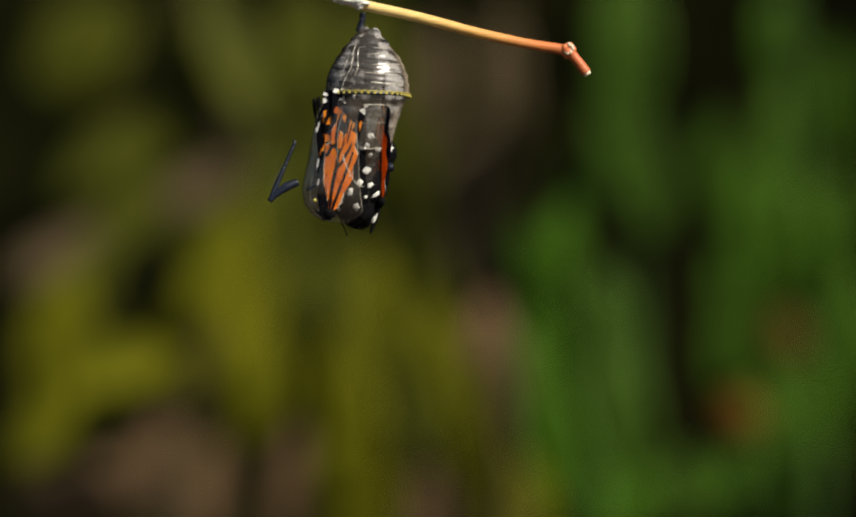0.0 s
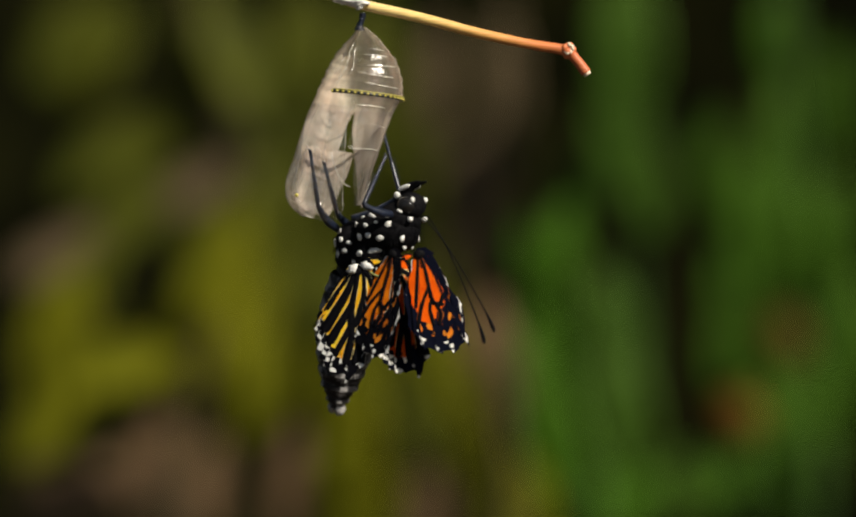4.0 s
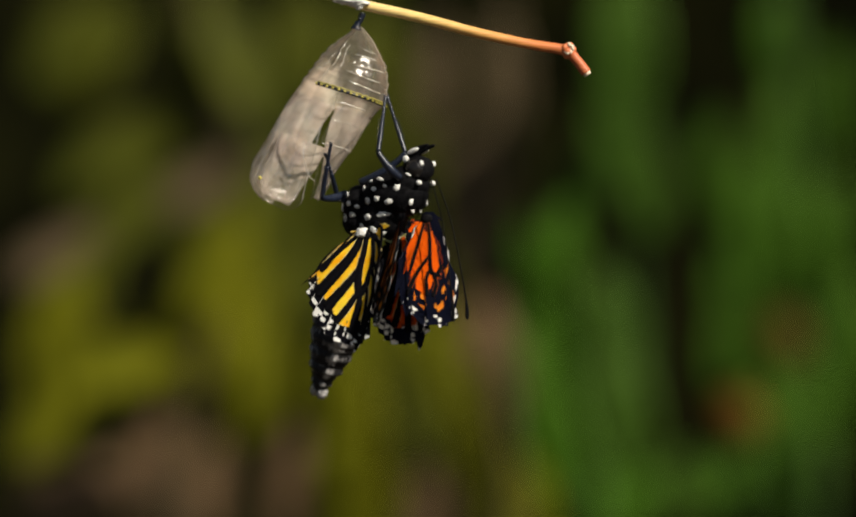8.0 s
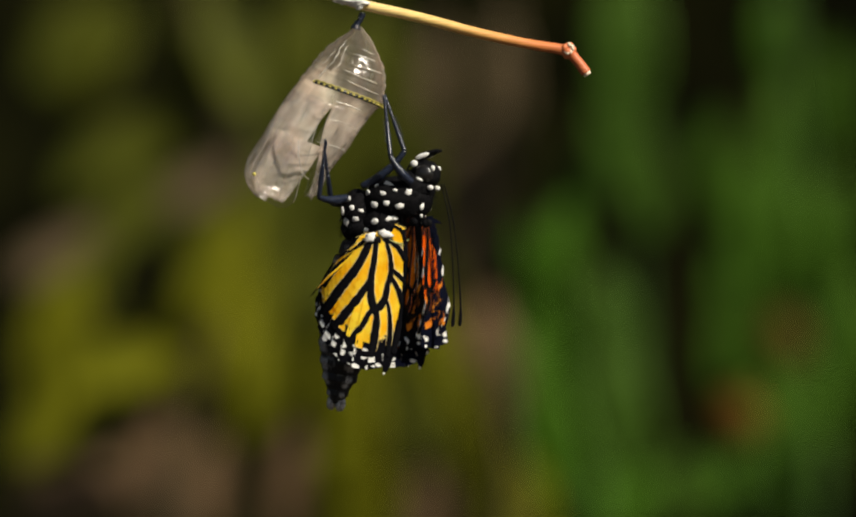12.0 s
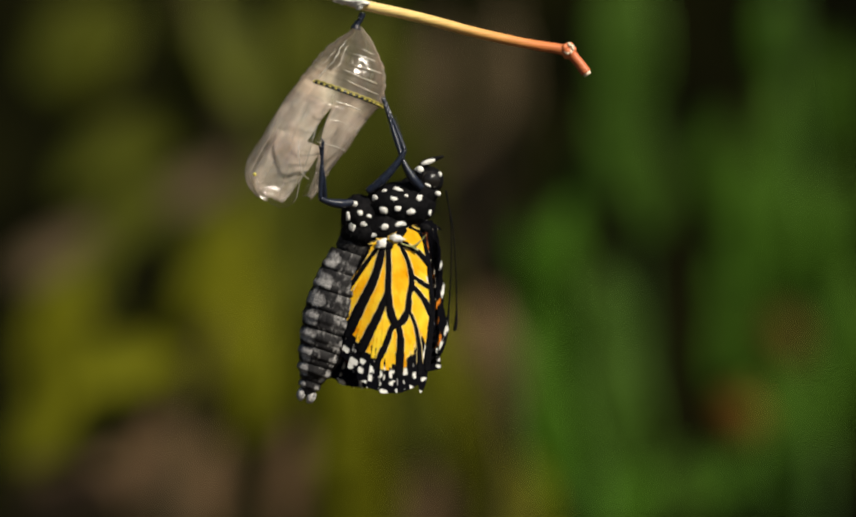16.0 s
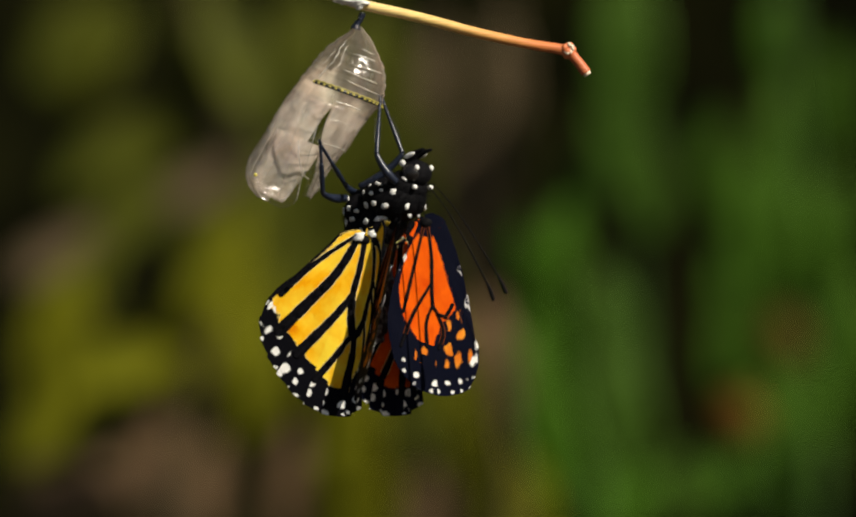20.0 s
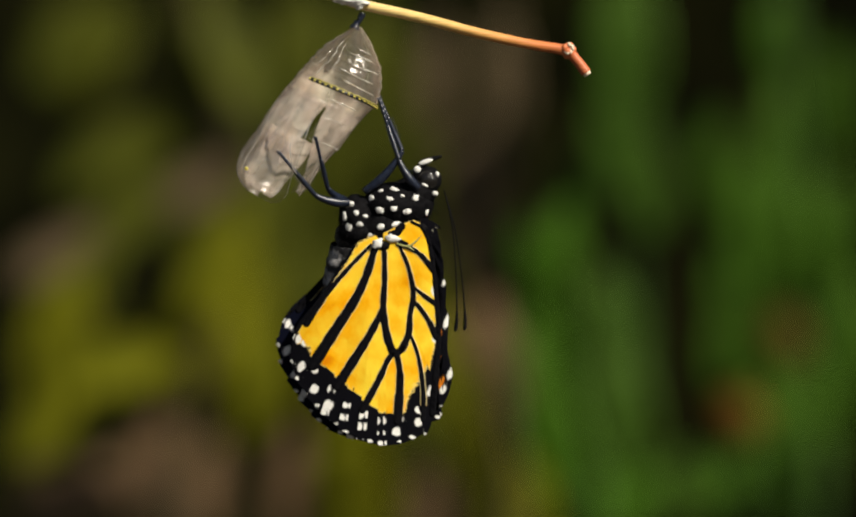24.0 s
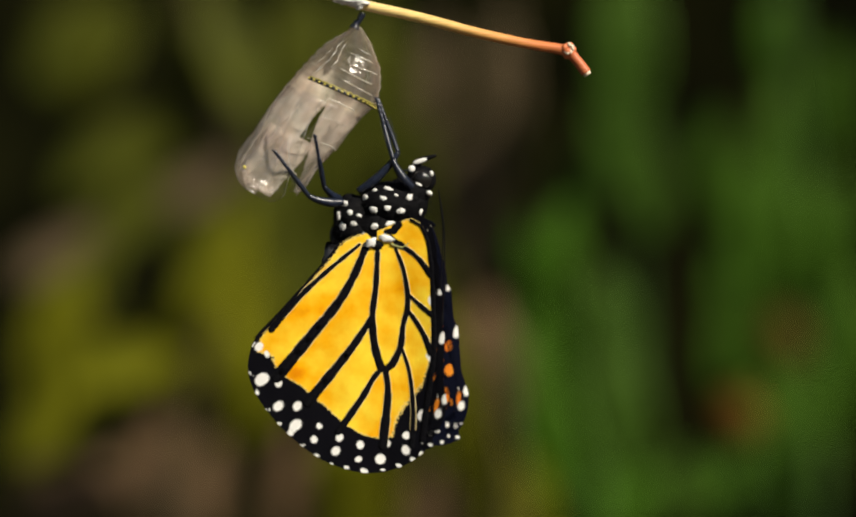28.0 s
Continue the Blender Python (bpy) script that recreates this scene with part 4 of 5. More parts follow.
def vein_mesh(length, width, seam=True):
    """A flat rounded rib with pale edges, along x."""
    bm = bmesh.new()
    for w, h, m in ((width, 2.0, 0), (width + 1.0, 1.2, 1))[:2 if seam else 1]:
        n0 = len(bm.faces)
        e = length / 2
        ring = [(e + w * 0.8 * math.cos(a), w * math.sin(a)) for a in [math.pi * (k / 6 - 0.5) for k in range(7)]]
        ring += [(-x, -z) for x, z in ring]
        n = len(ring)
        lo = [bm.verts.new(Vector((x, -h * 0.35, z)) * U) for x, z in ring]
        hi = [bm.verts.new(Vector((x, h * 0.35, z)) * U) for x, z in ring]
        mid = [[bm.verts.new(Vector((x * 0.9, s * h, z * 0.5)) * U) for x, z in ring] for s in (-1, 1)]
        for i in range(n):
            k = (i + 1) % n
            bm.faces.new((lo[i], lo[k], hi[k], hi[i]))
            bm.faces.new((mid[0][i], mid[0][k], lo[k], lo[i]))
            bm.faces.new((hi[i], hi[k], mid[1][k], mid[1][i]))
        bm.faces.new(mid[0][::-1]), bm.faces.new(mid[1])
        bm.faces.ensure_lookup_table()
        for f in bm.faces[n0:]:
            f.material_index = m
    bmesh.ops.recalc_face_normals(bm, faces=bm.faces[:])
    return bm


def bend_through(points, step):
    """A smooth line through the points, cut at about every step."""
    p = [np.array(q, float) for q in points]
    p = [2 * p[0] - p[1]] + p + [2 * p[-1] - p[-2]]
    out = [p[1]]
    for a, b, c, d in zip(p, p[1:], p[2:], p[3:]):
        n = max(1, round(float(np.hypot(*(c - b))) / step))
        for k in range(1, n + 1):
            s = k / n
            out.append(0.5 * (2 * b + (c - a) * s + (2 * a - 5 * b + 4 * c - d) * s * s + (3 * b - a - 3 * c + d) * s ** 3))
    return out


def build_veins(plan, base, edge):
    out, made = [], {}
    for w, *pts in plan.veins:
        w *= 1.1 if plan is HIND else 0.62
        curve = bend_through(pts, 15)
        for i, (p, q) in enumerate(zip(curve, curve[1:])):
                swell = 0.72 + 0.6 * i / len(curve) + 0.07 * math.sin(i * 2.1 + w)
                key = (2 * round(float(np.hypot(*(q - p))) / 2), round(abs(w) * swell * 2) / 2, w > 0 and (i + 1.5) / len(curve) < 0.86)
                if key not in made:
                    ob = part("vein", vein_mesh(*key), [M_INK, edge], base, "", False)
                    made[key] = ob.data
                else:
                    ob = new("vein", made[key])
                    ob.parent = base
                mid = (p + q) / 2
                ang = math.degrees(math.atan2(mid[1], mid[0]))
                ang = ang + 360 if ang < 100 else ang
                f = float(np.hypot(*mid) / plan.edge(ang))
                k = max(0, sum(ang > x for x in plan.sectors) - 1)
                j = max(0, sum(f > x for x in plan.bands) - 1)
                out.append((ob, p, q, k, j))
    return out


WINGS = {}
for key, name, plan, side, place, label in (
        ("fr", "right_forewing", FORE, 1, local(764, 408, 40), "deep orange forewing with black veins and white-spotted tip"),
        ("hr", "right_hindwing", HIND, 1, local(695, 440, 48), "orange hindwing with black veins and white-spotted border"),
        ("fl", "left_forewing", FORE, -1, local(764, 408, -40), "deep orange forewing with black veins and white-spotted tip"),
        ("hl", "left_hindwing", HIND, -1, local(695, 440, -50), "golden yellow hindwing with black veins and white-spotted border")):
    base, pieces = build_wing(name, plan, side, place, label)
    WINGS[key] = (plan, side, Vector(place), base, pieces, build_veins(plan, base, M_SEAM if plan is HIND else M_SEAM_F))

# ---- legs: thigh as part, shin with foot as its sub-part ----
LEGS = []
for key, hip, thigh, shin in (("a", local(758, 338, -36), 62, 118), ("b", local(660, 344, -24), 102, 116),
                              ("c", local(632, 364, -30), 66, 104), ("d", local(636, 362, 20), 66, 104)):
    bm = bmesh.new()
    tube(bm, [(0, 0, 0), (thigh * 0.07, 0, -thigh * 0.35), (thigh * 0.06, 0, -thigh * 0.75), (0, 0, -thigh)], [6.5, 8.5, 6, 4.5], 10)
    f = part("thigh", bm, M_CHITIN, fly, "glossy black leg")
    bm = bmesh.new()
    tube(bm, [(0, 0, 0), (0, 0, -shin * 0.3), (0, 0, -shin * 0.58)], [4.2, 4.6, 3.6], 8)
    for i in range(5):
        z0 = -shin * (0.58 + 0.084 * i)
        tube(bm, [(0, 0, z0), (0, 0, z0 - shin * 0.05), (0, 0, z0 - shin * 0.084)], [2.4, 3.6, 3.0], 8)
    for i in range(8):
        z0 = -shin * (0.2 + 0.05 * i)
        tube(bm, [(3, 0, z0), (6, 0, z0 - 3), (9, 0, z0 - 8)], [0.6, 0.5, 0.2], 4)
    tube(bm, [(0, 0, -shin), (3, 0, -shin - 3), (6, 0, -shin - 1)], [2, 1.2, 0.3], 6)
    LEGS.append((key, f, part("shin", bm, M_CHITIN, f), Vector(hip), thigh, shin))


# ======== movement ========
def at_time(rows, t):
    return [float(np.interp(t, [r[0] for r in rows], [r[c] for r in rows])) for c in range(1, len(rows[0]))]


# seconds; u, v, d of the wing roots; turn about the upright; lean in the picture plane; nod
BODY = [(0, 618, 284, 0, 0, 125, 0), (1, 613, 304, 0, 0, 125, 0), (2, 600, 356, 0, 0, 125, 0), (2.4, 596, 414, 0, 0, 125, 0),
        (2.5, 628, 500, -10, 0, 235, 0), (2.65, 630, 525, -10, 0, 238, 0), (2.8, 632, 548, -10, 0, 240, 0), (2.9, 632, 556, -10, -40, 290, 5), (3.0, 635, 572, -10, -88, 345, 10), (3.1, 680, 535, -10, -80, 350, 8), (3.2, 690, 530, -10, -60, 355, 4),
        (3.3, 725, 512, -8, 0, 365, 0), (3.5, 688, 508, -6, -42, 360, 0), (5.5, 690, 432, 0, 0, 360, 0), (6, 702, 430, 0, -40, 360, 0), (7, 702, 430, 0, -2, 360, 0), (8, 702, 430, 0, -34, 360, 0),
        (9, 701, 434, 0, -10, 360, 0), (10, 707, 438, 0, 0, 360, 0), (11, 706, 440, 0, 4, 360, 0), (12, 704, 438, 0, -16, 360, 0), (15, 704, 448, 0, 0, 360, 0),
        (16, 706, 448, 0, 6, 360, 0), (16.3, 715, 445, 0, 45, 360, 0), (17, 704, 452, 0, 4, 360, 0), (18, 700, 446, 0, -26, 360, 0), (19, 702, 452, 0, 4, 360, 0), (20, 702, 438, 0, -40, 360, 0),
        (21, 694, 442, 0, -28, 360, 0), (23.5, 705, 440, 0, -55, 360, 0), (23.75, 702, 448, 0, 2, 360, 0), (24, 702, 448, 0, 2, 360, 0), (25, 688, 444, 0, -22, 360, 0), (26, 688, 446, 0, -6, 360, 0),
        (27, 694, 446, 0, -22, 360, 0), (27.2, 694, 446, 0, -12, 360, 0), (28, 692, 447, 0, 0, 360, 0)]
# share to which the wings have opened
GROWTH = [(0, 0.54), (2.4, 0.54), (2.5, 0.40), (3, 0.40), (3.5, 0.42), (6, 0.45), (8, 0.465), (9, 0.465), (10, 0.51), (11, 0.53), (12, 0.55), (15, 0.60), (16, 0.63), (17, 0.665),
          (18, 0.71), (19, 0.73), (20, 0.77), (21, 0.80), (24, 0.86), (25, 0.90), (26, 0.925), (27, 0.96), (28, 0.985)]
# per wing: seconds, turn about the upright, swing, bow of its left and right halves, share of their width
WING_ROWS = {
    "hl": [(0, 0, 180, 1.2, 1.2, 0.2, 0.2), (2.4, 0, 180, 1.2, 1.2, 0.2, 0.2), (2.5, 0, 275, 0.5, 0.5, 0.6, 0.6), (2.8, 0, 268, 0.5, 0.5, 0.6, 0.6), (2.9, -30, 330, 0.3, 0.3, 0.5, 0.5), (3, -70, 428, 0, 0, 0.3, 0.3),
           (3.1, -50, 405, 0, 0, 0.5, 0.5), (3.2, -50, 395, 0, 0, 0.6, 0.6), (3.3, 0, 385, 0, 0, 0.6, 0.8), (3.5, -30, 378, 0, 0, 0.6, 0.7), (5.5, 0, 358, 0.5, 0.2, 0.58, 1.1), (6, -5, 369, 0.2, -3, 0.768, 0.75), (7, 0, 356, 0.6, 0.3, 0.6, 1.2), (8, -5, 370, 0.2, -3, 0.768, 0.75),
           (9, 0, 364, 0.5, -0.8, 0.66, 1), (10, 0, 355, 0.6, 0.3, 0.6, 1.15), (11, 0, 354, 0.6, 0.3, 0.62, 1.15), (12, 0, 364, 0.8, -0.3, 0.9, 1), (15, 0, 361, 0.5, 0.2, 0.853, 1.12),
           (16, 0, 357, 0.5, 0.3, 0.707, 1.12), (17, 0, 361, 0.4, 0.2, 0.874, 1.12), (18, -5, 366, 0.1, -2.6, 0.864, 0.75), (19, 0, 358, 0.4, 0.2, 0.77, 1.12), (20, -5, 369, 0, -2.6, 0.902, 0.7),
           (21, -5, 367, 0, -2.6, 0.864, 0.75), (23.5, -12, 367, 0, -2.6, 0.82, 0.65), (23.75, 0, 357, 0.1, 0, 0.88, 1), (24, 0, 357, 0.1, 0, 0.88, 1), (25, -5, 363, 0, -2.4, 0.902, 0.75), (26, 0, 361, 0, -0.6, 0.97, 1), (27, -18, 365, 0, -2.4, 0.93, 0.75), (28, 0, 360, 0, -0.3, 1, 1)],
    "fl": [(0, 0, 190, 1.2, 1.2, 0.62, 0.7), (2.4, 0, 190, 1.2, 1.2, 0.62, 0.7), (2.5, 0, 278, 0.5, 0.5, 1, 1), (2.8, 0, 275, 0.5, 0.5, 1, 1), (2.9, 0, 350, 0, 0, 1, 1), (3, 0, 433, 0, 0, 0.6, 0.6), (3.1, 0, 420, 0, 0, 0.8, 0.8), (3.2, 0, 405, 0, 0, 0.7, 0.7),
           (3.3, -10, 385, 0, 0, 0.7, 0.7), (3.5, -50, 380, 0, 0, 1, 1), (5.5, 0, 357, 0, 0, 1, 0.69), (6, -70, 382, 0, 0, 1.2, 0.83), (7, 0, 364, 0, 0, 1, 0.69), (8, -78, 375, 0, 0, 1.2, 0.83), (9, -30, 366, 0, 0, 1, 0.69), (10, 0, 364, 0, 0, 1, 0.69),
           (11, 0, 365, 0, 0, 1, 0.69), (12, -50, 366, 0, 0, 1, 0.69), (15, -5, 366, 0, 0, 1, 0.69), (16, 0, 366, 0, 0, 1, 0.69), (17, 0, 367, 0, 0, 1, 0.69), (18, -74, 362, 0, 0, 1, 0.69), (19, 0, 367, 0, 0, 1, 0.69), (20, -78, 374, 0, 0, 1, 0.69),
           (21, -74, 366, 0, 0, 1, 0.69), (23.5, -66, 366, 0, 0, 1, 0.69), (23.75, 0, 365, 0, 0, 1, 0.69), (24, 0, 365, 0, 0, 1, 0.69), (25, -72, 363, 0, 0, 1, 0.69), (26, -40, 360, 0, 0, 1, 0.69), (27, -72, 366, 0, 0, 1, 0.69), (28, -15, 365, 0, 0, 1, 0.69)
           ],
    "fr": [(0, 50, 176, -1.0, -1.0, 0.4, 0.4), (2.4, 50, 176, -1.0, -1.0, 0.4, 0.4), (2.5, 0, 272, 0.5, 0.5, 1, 1), (2.8, 0, 275, 0.5, 0.5, 1, 1), (3, 70, 303, 0, 0, 1, 1), (3.1, 40, 310, 0, 0, 0.8, 0.8), (3.2, 20, 335, 0, 0, 0.8, 0.8), (3.3, 0, 375, 0, 0, 0.7, 0.7),
           (3.5, 5, 345, 0, 0, 1, 1), (5.5, 0, 358, 0, 0, 1, 0.69), (6, 8, 358, 0, 0, 1.2, 0.82), (7, 0, 364, 0, 0, 1, 0.69), (8, 8, 358, 0, 0, 1.2, 0.82), (9, 8, 363, 0, 0, 1, 0.55), (10, 0, 364, 0, 0, 1, 0.69), (11, 0, 365, 0, 0, 1, 0.69),
           (12, 10, 362, 0, 0, 1, 0.55), (15, 0, 366, 0, 0, 1, 0.69), (16, 0, 366, 0, 0, 1, 0.69), (17, 0, 366, 0, 0, 1, 0.69), (18, 12, 359, 0, 0, 0.9, 0.84), (19, 0, 366, 0, 0, 1, 0.69), (20, 10, 358, 0, 0, 1, 0.95), (21, 13, 357, 0, 0, 0.9, 0.84),
           (23.5, 8, 360, 0, 0, 0.9, 0.84), (23.75, 0, 364, 0, 0, 1, 0.69), (24, 0, 364, 0, 0, 1, 0.69), (25, 12, 352, 0, 0, 0.9, 0.84), (26, 15, 354, 0, 0, 1, 0.69), (27, 14, 353, 0, 0, 0.9, 0.84), (28, 5, 358, 0, 0, 1, 0.69)],
    "hr": [(0, 0, 180, 1.2, 1.2, 0.2, 0.2), (2.4, 0, 180, 1.2, 1.2, 0.2, 0.2), (2.5, 0, 250, 0.3, 0.3, 0.7, 0.7), (2.8, 0, 262, 0.3, 0.3, 0.6, 0.6), (3, 0, 253, 0, 0, 0.5, 0.5), (3.1, 0, 300, 0, 0, 0.5, 0.5), (3.2, 0, 325, 0, 0, 0.5, 0.5), (3.3, 0, 375, 0, 0, 0.5, 0.5),
           (3.5, 5, 348, 0, -1, 0.5, 0.6), (5.5, 0, 356, 0.3, 0, 0.45, 1), (6, 0, 356, 0, -1, 0.5, 1), (7, 0, 356, 0.3, 0, 0.45, 1), (8, 0, 356, 0, -1, 0.5, 1), (9, 0, 358, 0.3, 0, 0.5, 1), (11, 0, 354, 0.3, 0, 0.5, 1),
           (15, 0, 358, 0.2, 0, 0.7, 1), (16, 0, 372, 0, 0, 0.72, 0.7), (17, 0, 372, 0, 0, 0.72, 0.7), (18, 0, 363, 0, -1, 0.7, 0.7), (19, 0, 372, 0, 0, 0.72, 0.7), (20, 0, 361, 0, -1, 0.6, 0.65), (21, 0, 361, 0, -1, 0.6, 0.65), (23.5, 0, 361, 0, -1, 0.6, 0.65), (23.75, 0, 366, 0, 0, 0.85, 0.7),
           (24, 0, 366, 0, 0, 0.85, 0.7), (25, 0, 363, 0, -1, 0.7, 0.6), (26, 0, 356, 0, -0.5, 0.9, 1), (27, 0, 363, 0, -1, 0.7, 0.6), (28, 0, 358, 0, 0, 0.95, 1)]}
# wing roots while the insect lies folded in the case
FOLDED = {"fl": (606, 394, -58), "hl": (640, 345, 4), "fr": (698, 372, -30), "hr": (640, 340, 14)}
# abdomen: seconds, tip away from the lens, lean, push along the body, stretch of its rings
TAIL = [(0, 0, 60, 0, 0.64), (1, 0, 60, 0, 0.7), (2, 0, 58, 0, 0.82), (2.4, 0, 58, 0, 0.86), (2.5, 0, 107, 0, 0.85), (2.8, 0, 108, 0, 0.85), (3.0, 4, -8, -10, 0.75), (3.2, 0, 0, -10, 0.8), (3.5, 6, 10, -10, 0.9), (6, 8, 20, -12, 1), (7, 2, 10, -28, 1), (8, 2, 22, -40, 1), (9, 2, 7, -28, 1), (10, 2, 10, -35, 1), (11, 2, 11, -15, 1), (12, 2, 9, -35, 1),
        (15, 2, 16, -25, 1), (16, 2, 18, -18, 1), (17, 2, 17, -25, 1), (19, 2, 16, -30, 1), (20, 8, 2, -10, 0.9), (21, 8, 2, 0, 0.9), (24, 14, 2, 0, 1), (25, 8, 0, 0, 0.9), (28, 8, 0, 0, 0.9)]
# share of its resting width to which the abdomen is swollen
SWOLLEN = [(0, 1.38), (1, 1.36), (2, 1.24), (2.4, 1.2), (2.5, 1.42), (3.0, 1.42), (3.1, 1.3), (3.5, 1.12), (5.5, 1.0), (28, 1.0)]
# antennae: seconds, lean and turn of each
FEELERS = [(0, 42, 0, 40, 0), (2.4, 42, 0, 40, 0), (2.6, 120, 0, 150, 40), (2.8, 110, 40, 125, 60), (3.0, 98, 82, 110, 78), (3.15, 40, 40, 30, 40), (3.3, -40, 0, -30, 0), (6, -18, 0, -24, 0), (7, -4, 0, -6, 0), (8, -12, 0, -15, 10), (9, -4, 0, -7, 0),
           (11, -6, 0, -9, 0), (12, -6, 0, -8, 0), (15, -3, 0, -6, 0), (17, 0, 0, -5, 0), (18, -26, 0, -30, 0), (19, -18, 0, -14, 0),
           (20, -38, 0, -42, 0), (21, -38, 0, -42, 0), (23.5, -10, 0, -16, 0), (24, -6, 0, -10, 0), (25, -10, 0, -14, 10), (27, -22, 0, -26, 0), (28, 0, 0, -2, 0)]
# shell: seconds, turn about the upright, lean
SHELL = [(0, 0, 7), (2.4, 0, 8), (2.6, 0, 6), (3.0, 0, 10), (3.5, 0, 10), (5.5, 0, 21), (8, 0, 23), (12, 0, 25), (20, 0, 25), (23.5, 0, 28), (28, 0, 29)]
# its split lower lobes: seconds, lean of the wing case and of the side case
LOBES = [(0, 0, 0), (2.4, 0, -1), (2.5, 3, -8), (2.8, 3, -7), (3.0, 2, -1), (3.5, 2, -1), (5.5, 3, 3), (11, 3, 3), (23.5, 2, 4), (28, 2, 4)]
# feet on the shell: seconds, u, v, d
FEET = {
    "a": [(0, 542, 262, -30), (1, 545, 255, -30), (2, 540, 260, -30), (2.4, 545, 290, -30), (2.5, 530, 380, -60), (2.8, 600, 420, -60), (3, 645, 250, -75), (3.2, 730, 270, -75), (3.5, 700, 300, -40), (6, 708, 178, -20), (12, 704, 178, -20), (28, 690, 182, -20)],
    "b": [(0, 640, 130, 30), (2, 640, 210, 30), (2.4, 640, 270, 30), (2.7, 690, 420, -40), (3, 700, 350, -20), (3.5, 700, 260, 0), (6, 711, 176, 10), (12, 705, 176, 10), (28, 692, 180, 10)],
    "c": [(0, 560, 350, -30), (1, 560, 320, -30), (2.4, 550, 330, -30), (2.7, 555, 300, -60), (3, 550, 330, -60), (3.5, 570, 260, -60), (6, 614, 268, -70), (12, 600, 262, -80), (20, 590, 262, -80), (21, 520, 282, -80), (28, 508, 280, -80)],
    "d": [(0, 590, 340, 30), (2.4, 560, 340, 30), (2.7, 640, 420, -20), (3, 690, 330, -30), (3.5, 600, 280, -40), (6, 600, 285, -60), (12, 598, 285, -66), (21, 582, 258, -76), (28, 580, 252, -76)]}


def body_pose(t):
    u, v, d, yaw, lean, nod = at_time(BODY, t)
    return Matrix.Translation(V(u, v, d)) @ turn_y(lean) @ Matrix.Rotation(radians(nod), 4, "X") @ turn_z(yaw)


def aim(m0, target, pole):
    """Turns -z onto the direction to target, with +x towards the pole."""
    zz = (Vector(m0) - Vector(target)).normalized()
    xx = (Vector(pole) - zz * Vector(pole).dot(zz))
    xx = xx.normalized() if xx.length > 1e-6 else zz.orthogonal().normalized()
    yy = zz.cross(xx)
    return Matrix.Translation(m0) @ Matrix((xx, yy, zz)).transposed().to_4x4()


def turn_about(p, deg):
    p = Vector(p) * U
    return Matrix.Translation(p) @ turn_y(deg) @ Matrix.Translation(-p)


# one foreleg is drawn out of the case first: seconds and its hip
DRAWN = [(0, 548, 335, -40), (1, 550, 346, -40), (2, 556, 365, -40), (2.4, 565, 420, -40)]


def leg_rows(hip0, thigh, shin, feet, bend, drawn=None):
    hips, knees = [], []
    for t in sorted({r[0] for r in BODY} | {28.0}):
        foot = body_pose(t).inverted() @ V(*at_time(feet, t)) / U
        hip, f = hip0, float(np.interp(t, (2.4, 2.5), (1, 0)))
        if drawn and f > 0:
            hip = hip0.lerp(body_pose(t).inverted() @ V(*at_time(drawn, t)) / U, f)
        way = foot - hip
        d = min(way.length, (thigh + shin) * 0.985)
        way.normalize()
        x = (thigh ** 2 - shin ** 2 + d * d) / (2 * d)
        h = math.sqrt(max(0.0, thigh ** 2 - x * x))
        pole = body_pose(t).to_3x3().inverted() @ Vector(((-1, -0.1, 0) if drawn else (-0.2, 1, 0)) if f > 0 else bend)
        pole = (pole - way * pole.dot(way)).normalized()
        knee = hip + way * x + pole * h
        f = aim(hip * U, knee * U, pole)
        hips.append((t, f))
        knees.append((t, f.inverted() @ aim(knee * U, (hip + way * d) * U, pole)))
    return hips, knees


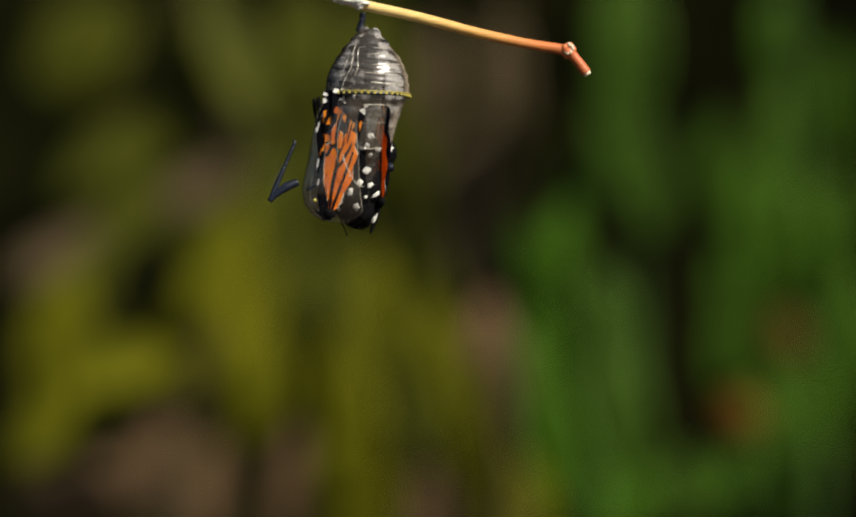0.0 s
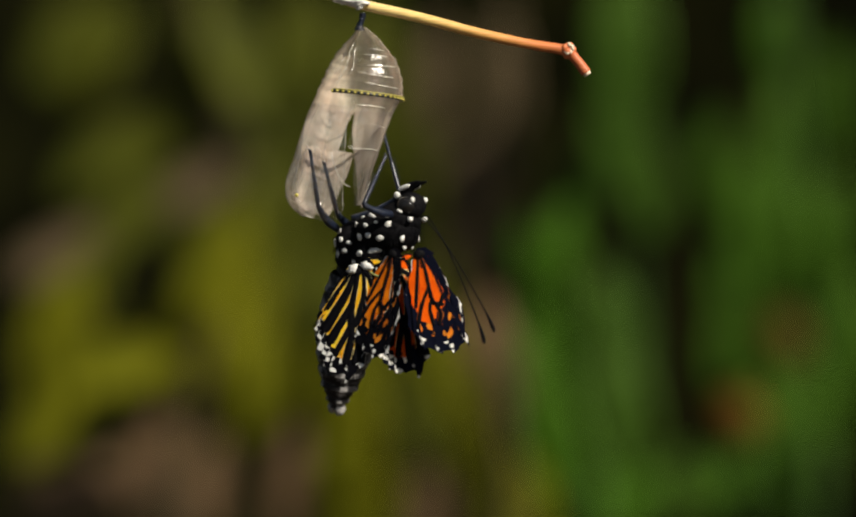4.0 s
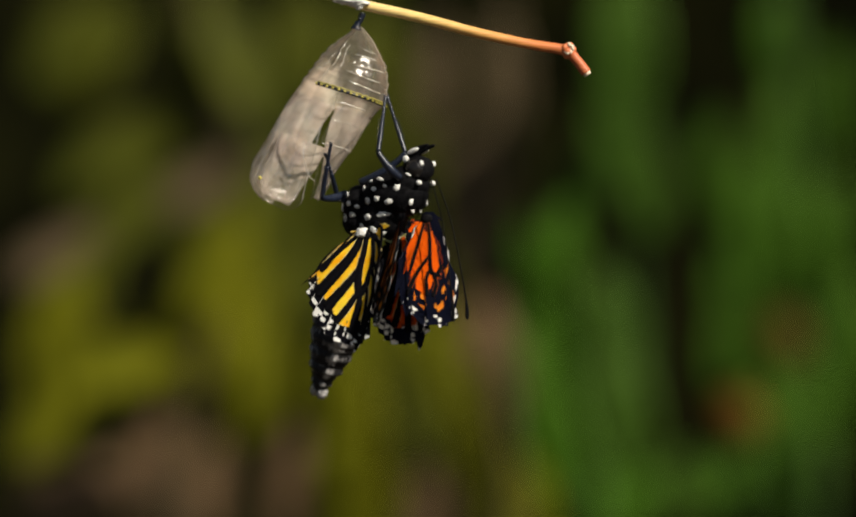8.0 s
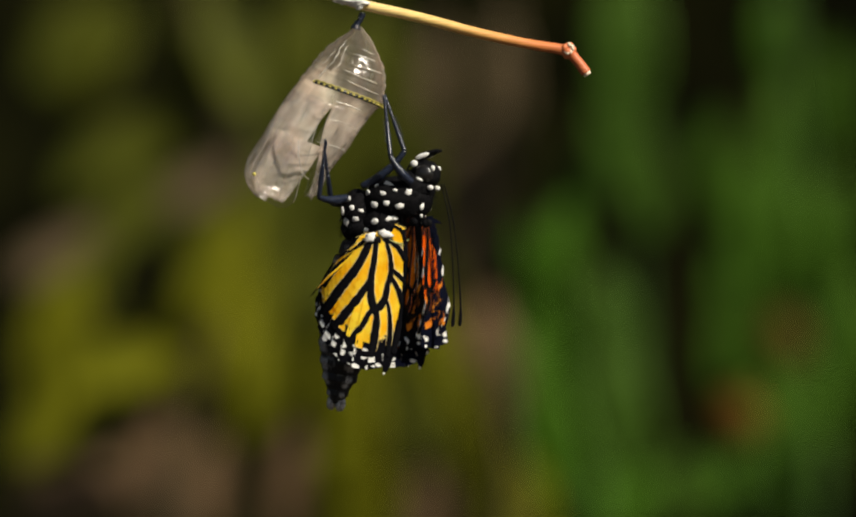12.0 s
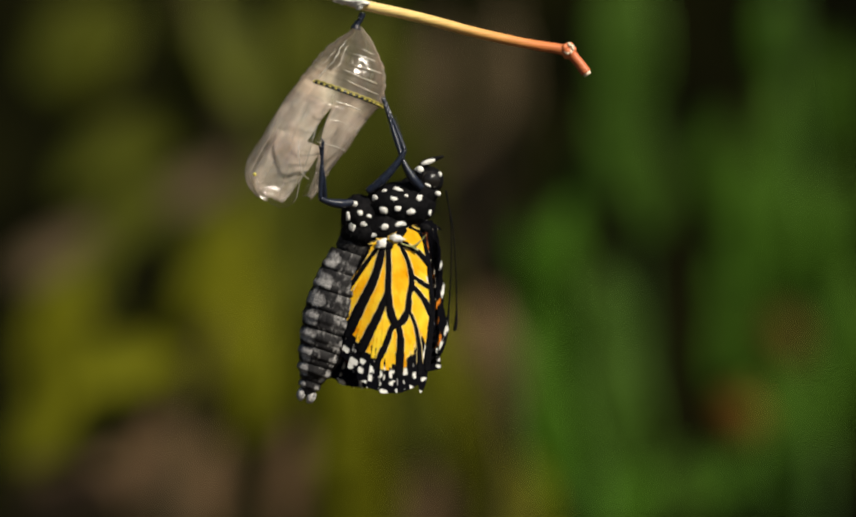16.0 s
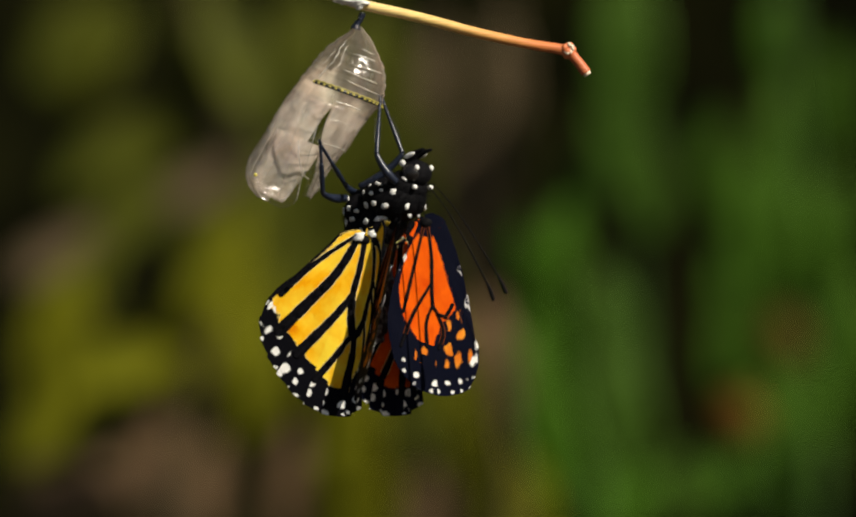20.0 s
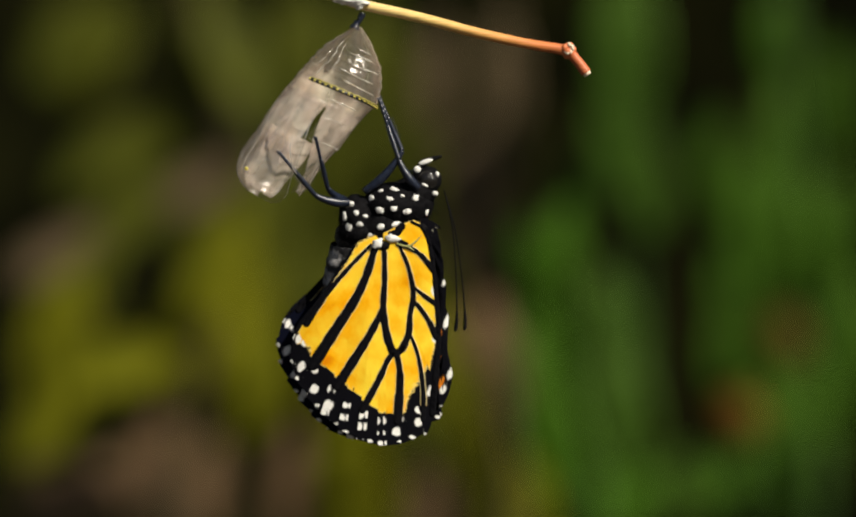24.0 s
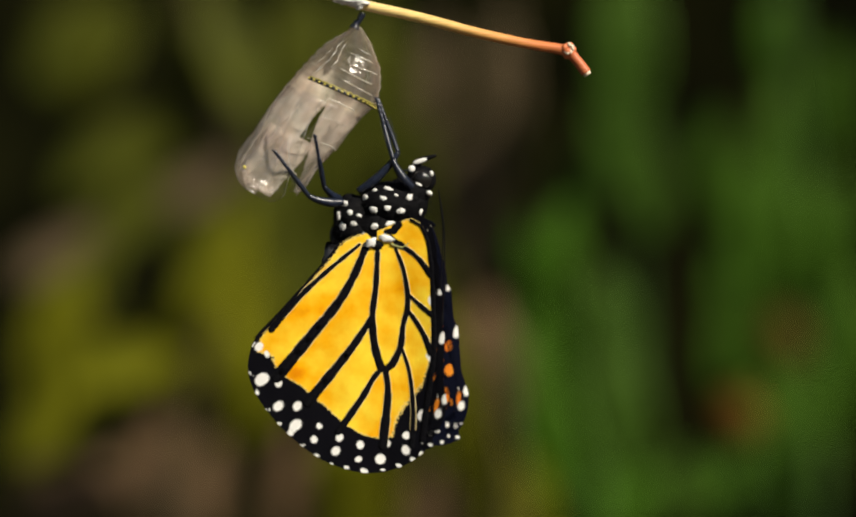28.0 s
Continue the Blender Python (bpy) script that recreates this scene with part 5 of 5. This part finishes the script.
def motions():
    walk(fly, [(r[0], body_pose(r[0])) for r in BODY])
    for key, (plan, side, place, base, pieces, ribs) in WINGS.items():
        rows = WING_ROWS[key]
        packed = body_pose(0).inverted() @ V(*FOLDED[key])
        times = sorted({r[0] for r in rows} | {r[0] for r in GROWTH} | {r[0] for r in BODY})
        out = []
        for t in times:
            yaw, swing, *_ = at_time(rows, t)
            f = float(np.interp(t, (2.4, 2.5), (1, 0)))
            turn = body_pose(t).to_3x3().inverted() @ (turn_y(swing) @ turn_z(yaw)).to_3x3()
            out.append((t, Matrix.Translation(packed * f + place * U * (1 - f)) @ turn.to_4x4()))
        walk(base, out)
        times = sorted({r[0] for r in rows} | {r[0] for r in GROWTH})
        for ob, mid, k, j in pieces:
            walk(ob, [(t, piece_pose(side, mid, k, j, at_time(GROWTH, t)[0], *at_time(rows, t)[2:])) for t in times])
        for ob, p, q, k, j in ribs:
            walk(ob, [(t, vein_pose(side, p, q, k, j, at_time(GROWTH, t)[0], *at_time(rows, t)[2:])) for t in times])
    walk(abdomen, [(t, Matrix.Translation((ABDOMEN_AT + Vector((0, 0, p))) * U) @ turn_y(l) @ Matrix.Rotation(radians(y), 4, "X")) for t, y, l, p, _ in TAIL])
    for ob, z0 in ABD_RINGS:
        walk(ob, [(r[0], Matrix.Translation((0, 0, z0 * (r[4] - 1) * U))) for r in TAIL])
    for ob, a, r in ABD_PLATES:
        walk(ob, [(t, Matrix.Translation(Vector((math.cos(a), math.sin(a) * 0.95, 0)) * r * (f / FAT - 1) * U)) for t, f in SWOLLEN])
    # the head is tucked in until the case lets it go
    tucked = Matrix.Translation(Vector((-24, 0, -30)) * U)
    walk(head, [(0, tucked), (2.4, tucked), (2.6, Matrix()), (28, Matrix())])
    for i, (an, side) in enumerate(antennae):
        walk(an, [(r[0], Matrix.Translation((HEAD + Vector((32, 9 * side, -18))) * U) @ turn_z(r[2 + 2 * i]) @ turn_y(r[1 + 2 * i])) for r in FEELERS])
    walk(flap_l, [(t, turn_about((-30, 0, -180), l)) for t, l, r in LOBES])
    walk(flap_r, [(t, turn_about((50, 0, -180), r)) for t, l, r in LOBES])
    walk(husk, [(t, Matrix.Translation(V(664, 24)) @ turn_y(l) @ turn_z(y)) for t, y, l in SHELL])
    for key, f, s, hip, thigh, shin in LEGS:
        hips, knees = leg_rows(hip, thigh, shin, FEET[key], {"a": (-0.6, -0.6, -0.3), "b": (1, -0.5, -0.3)}.get(key, (-0.6, -0.2, -1)), DRAWN if key == "a" else None)
        walk(f, hips), walk(s, knees)


motions()
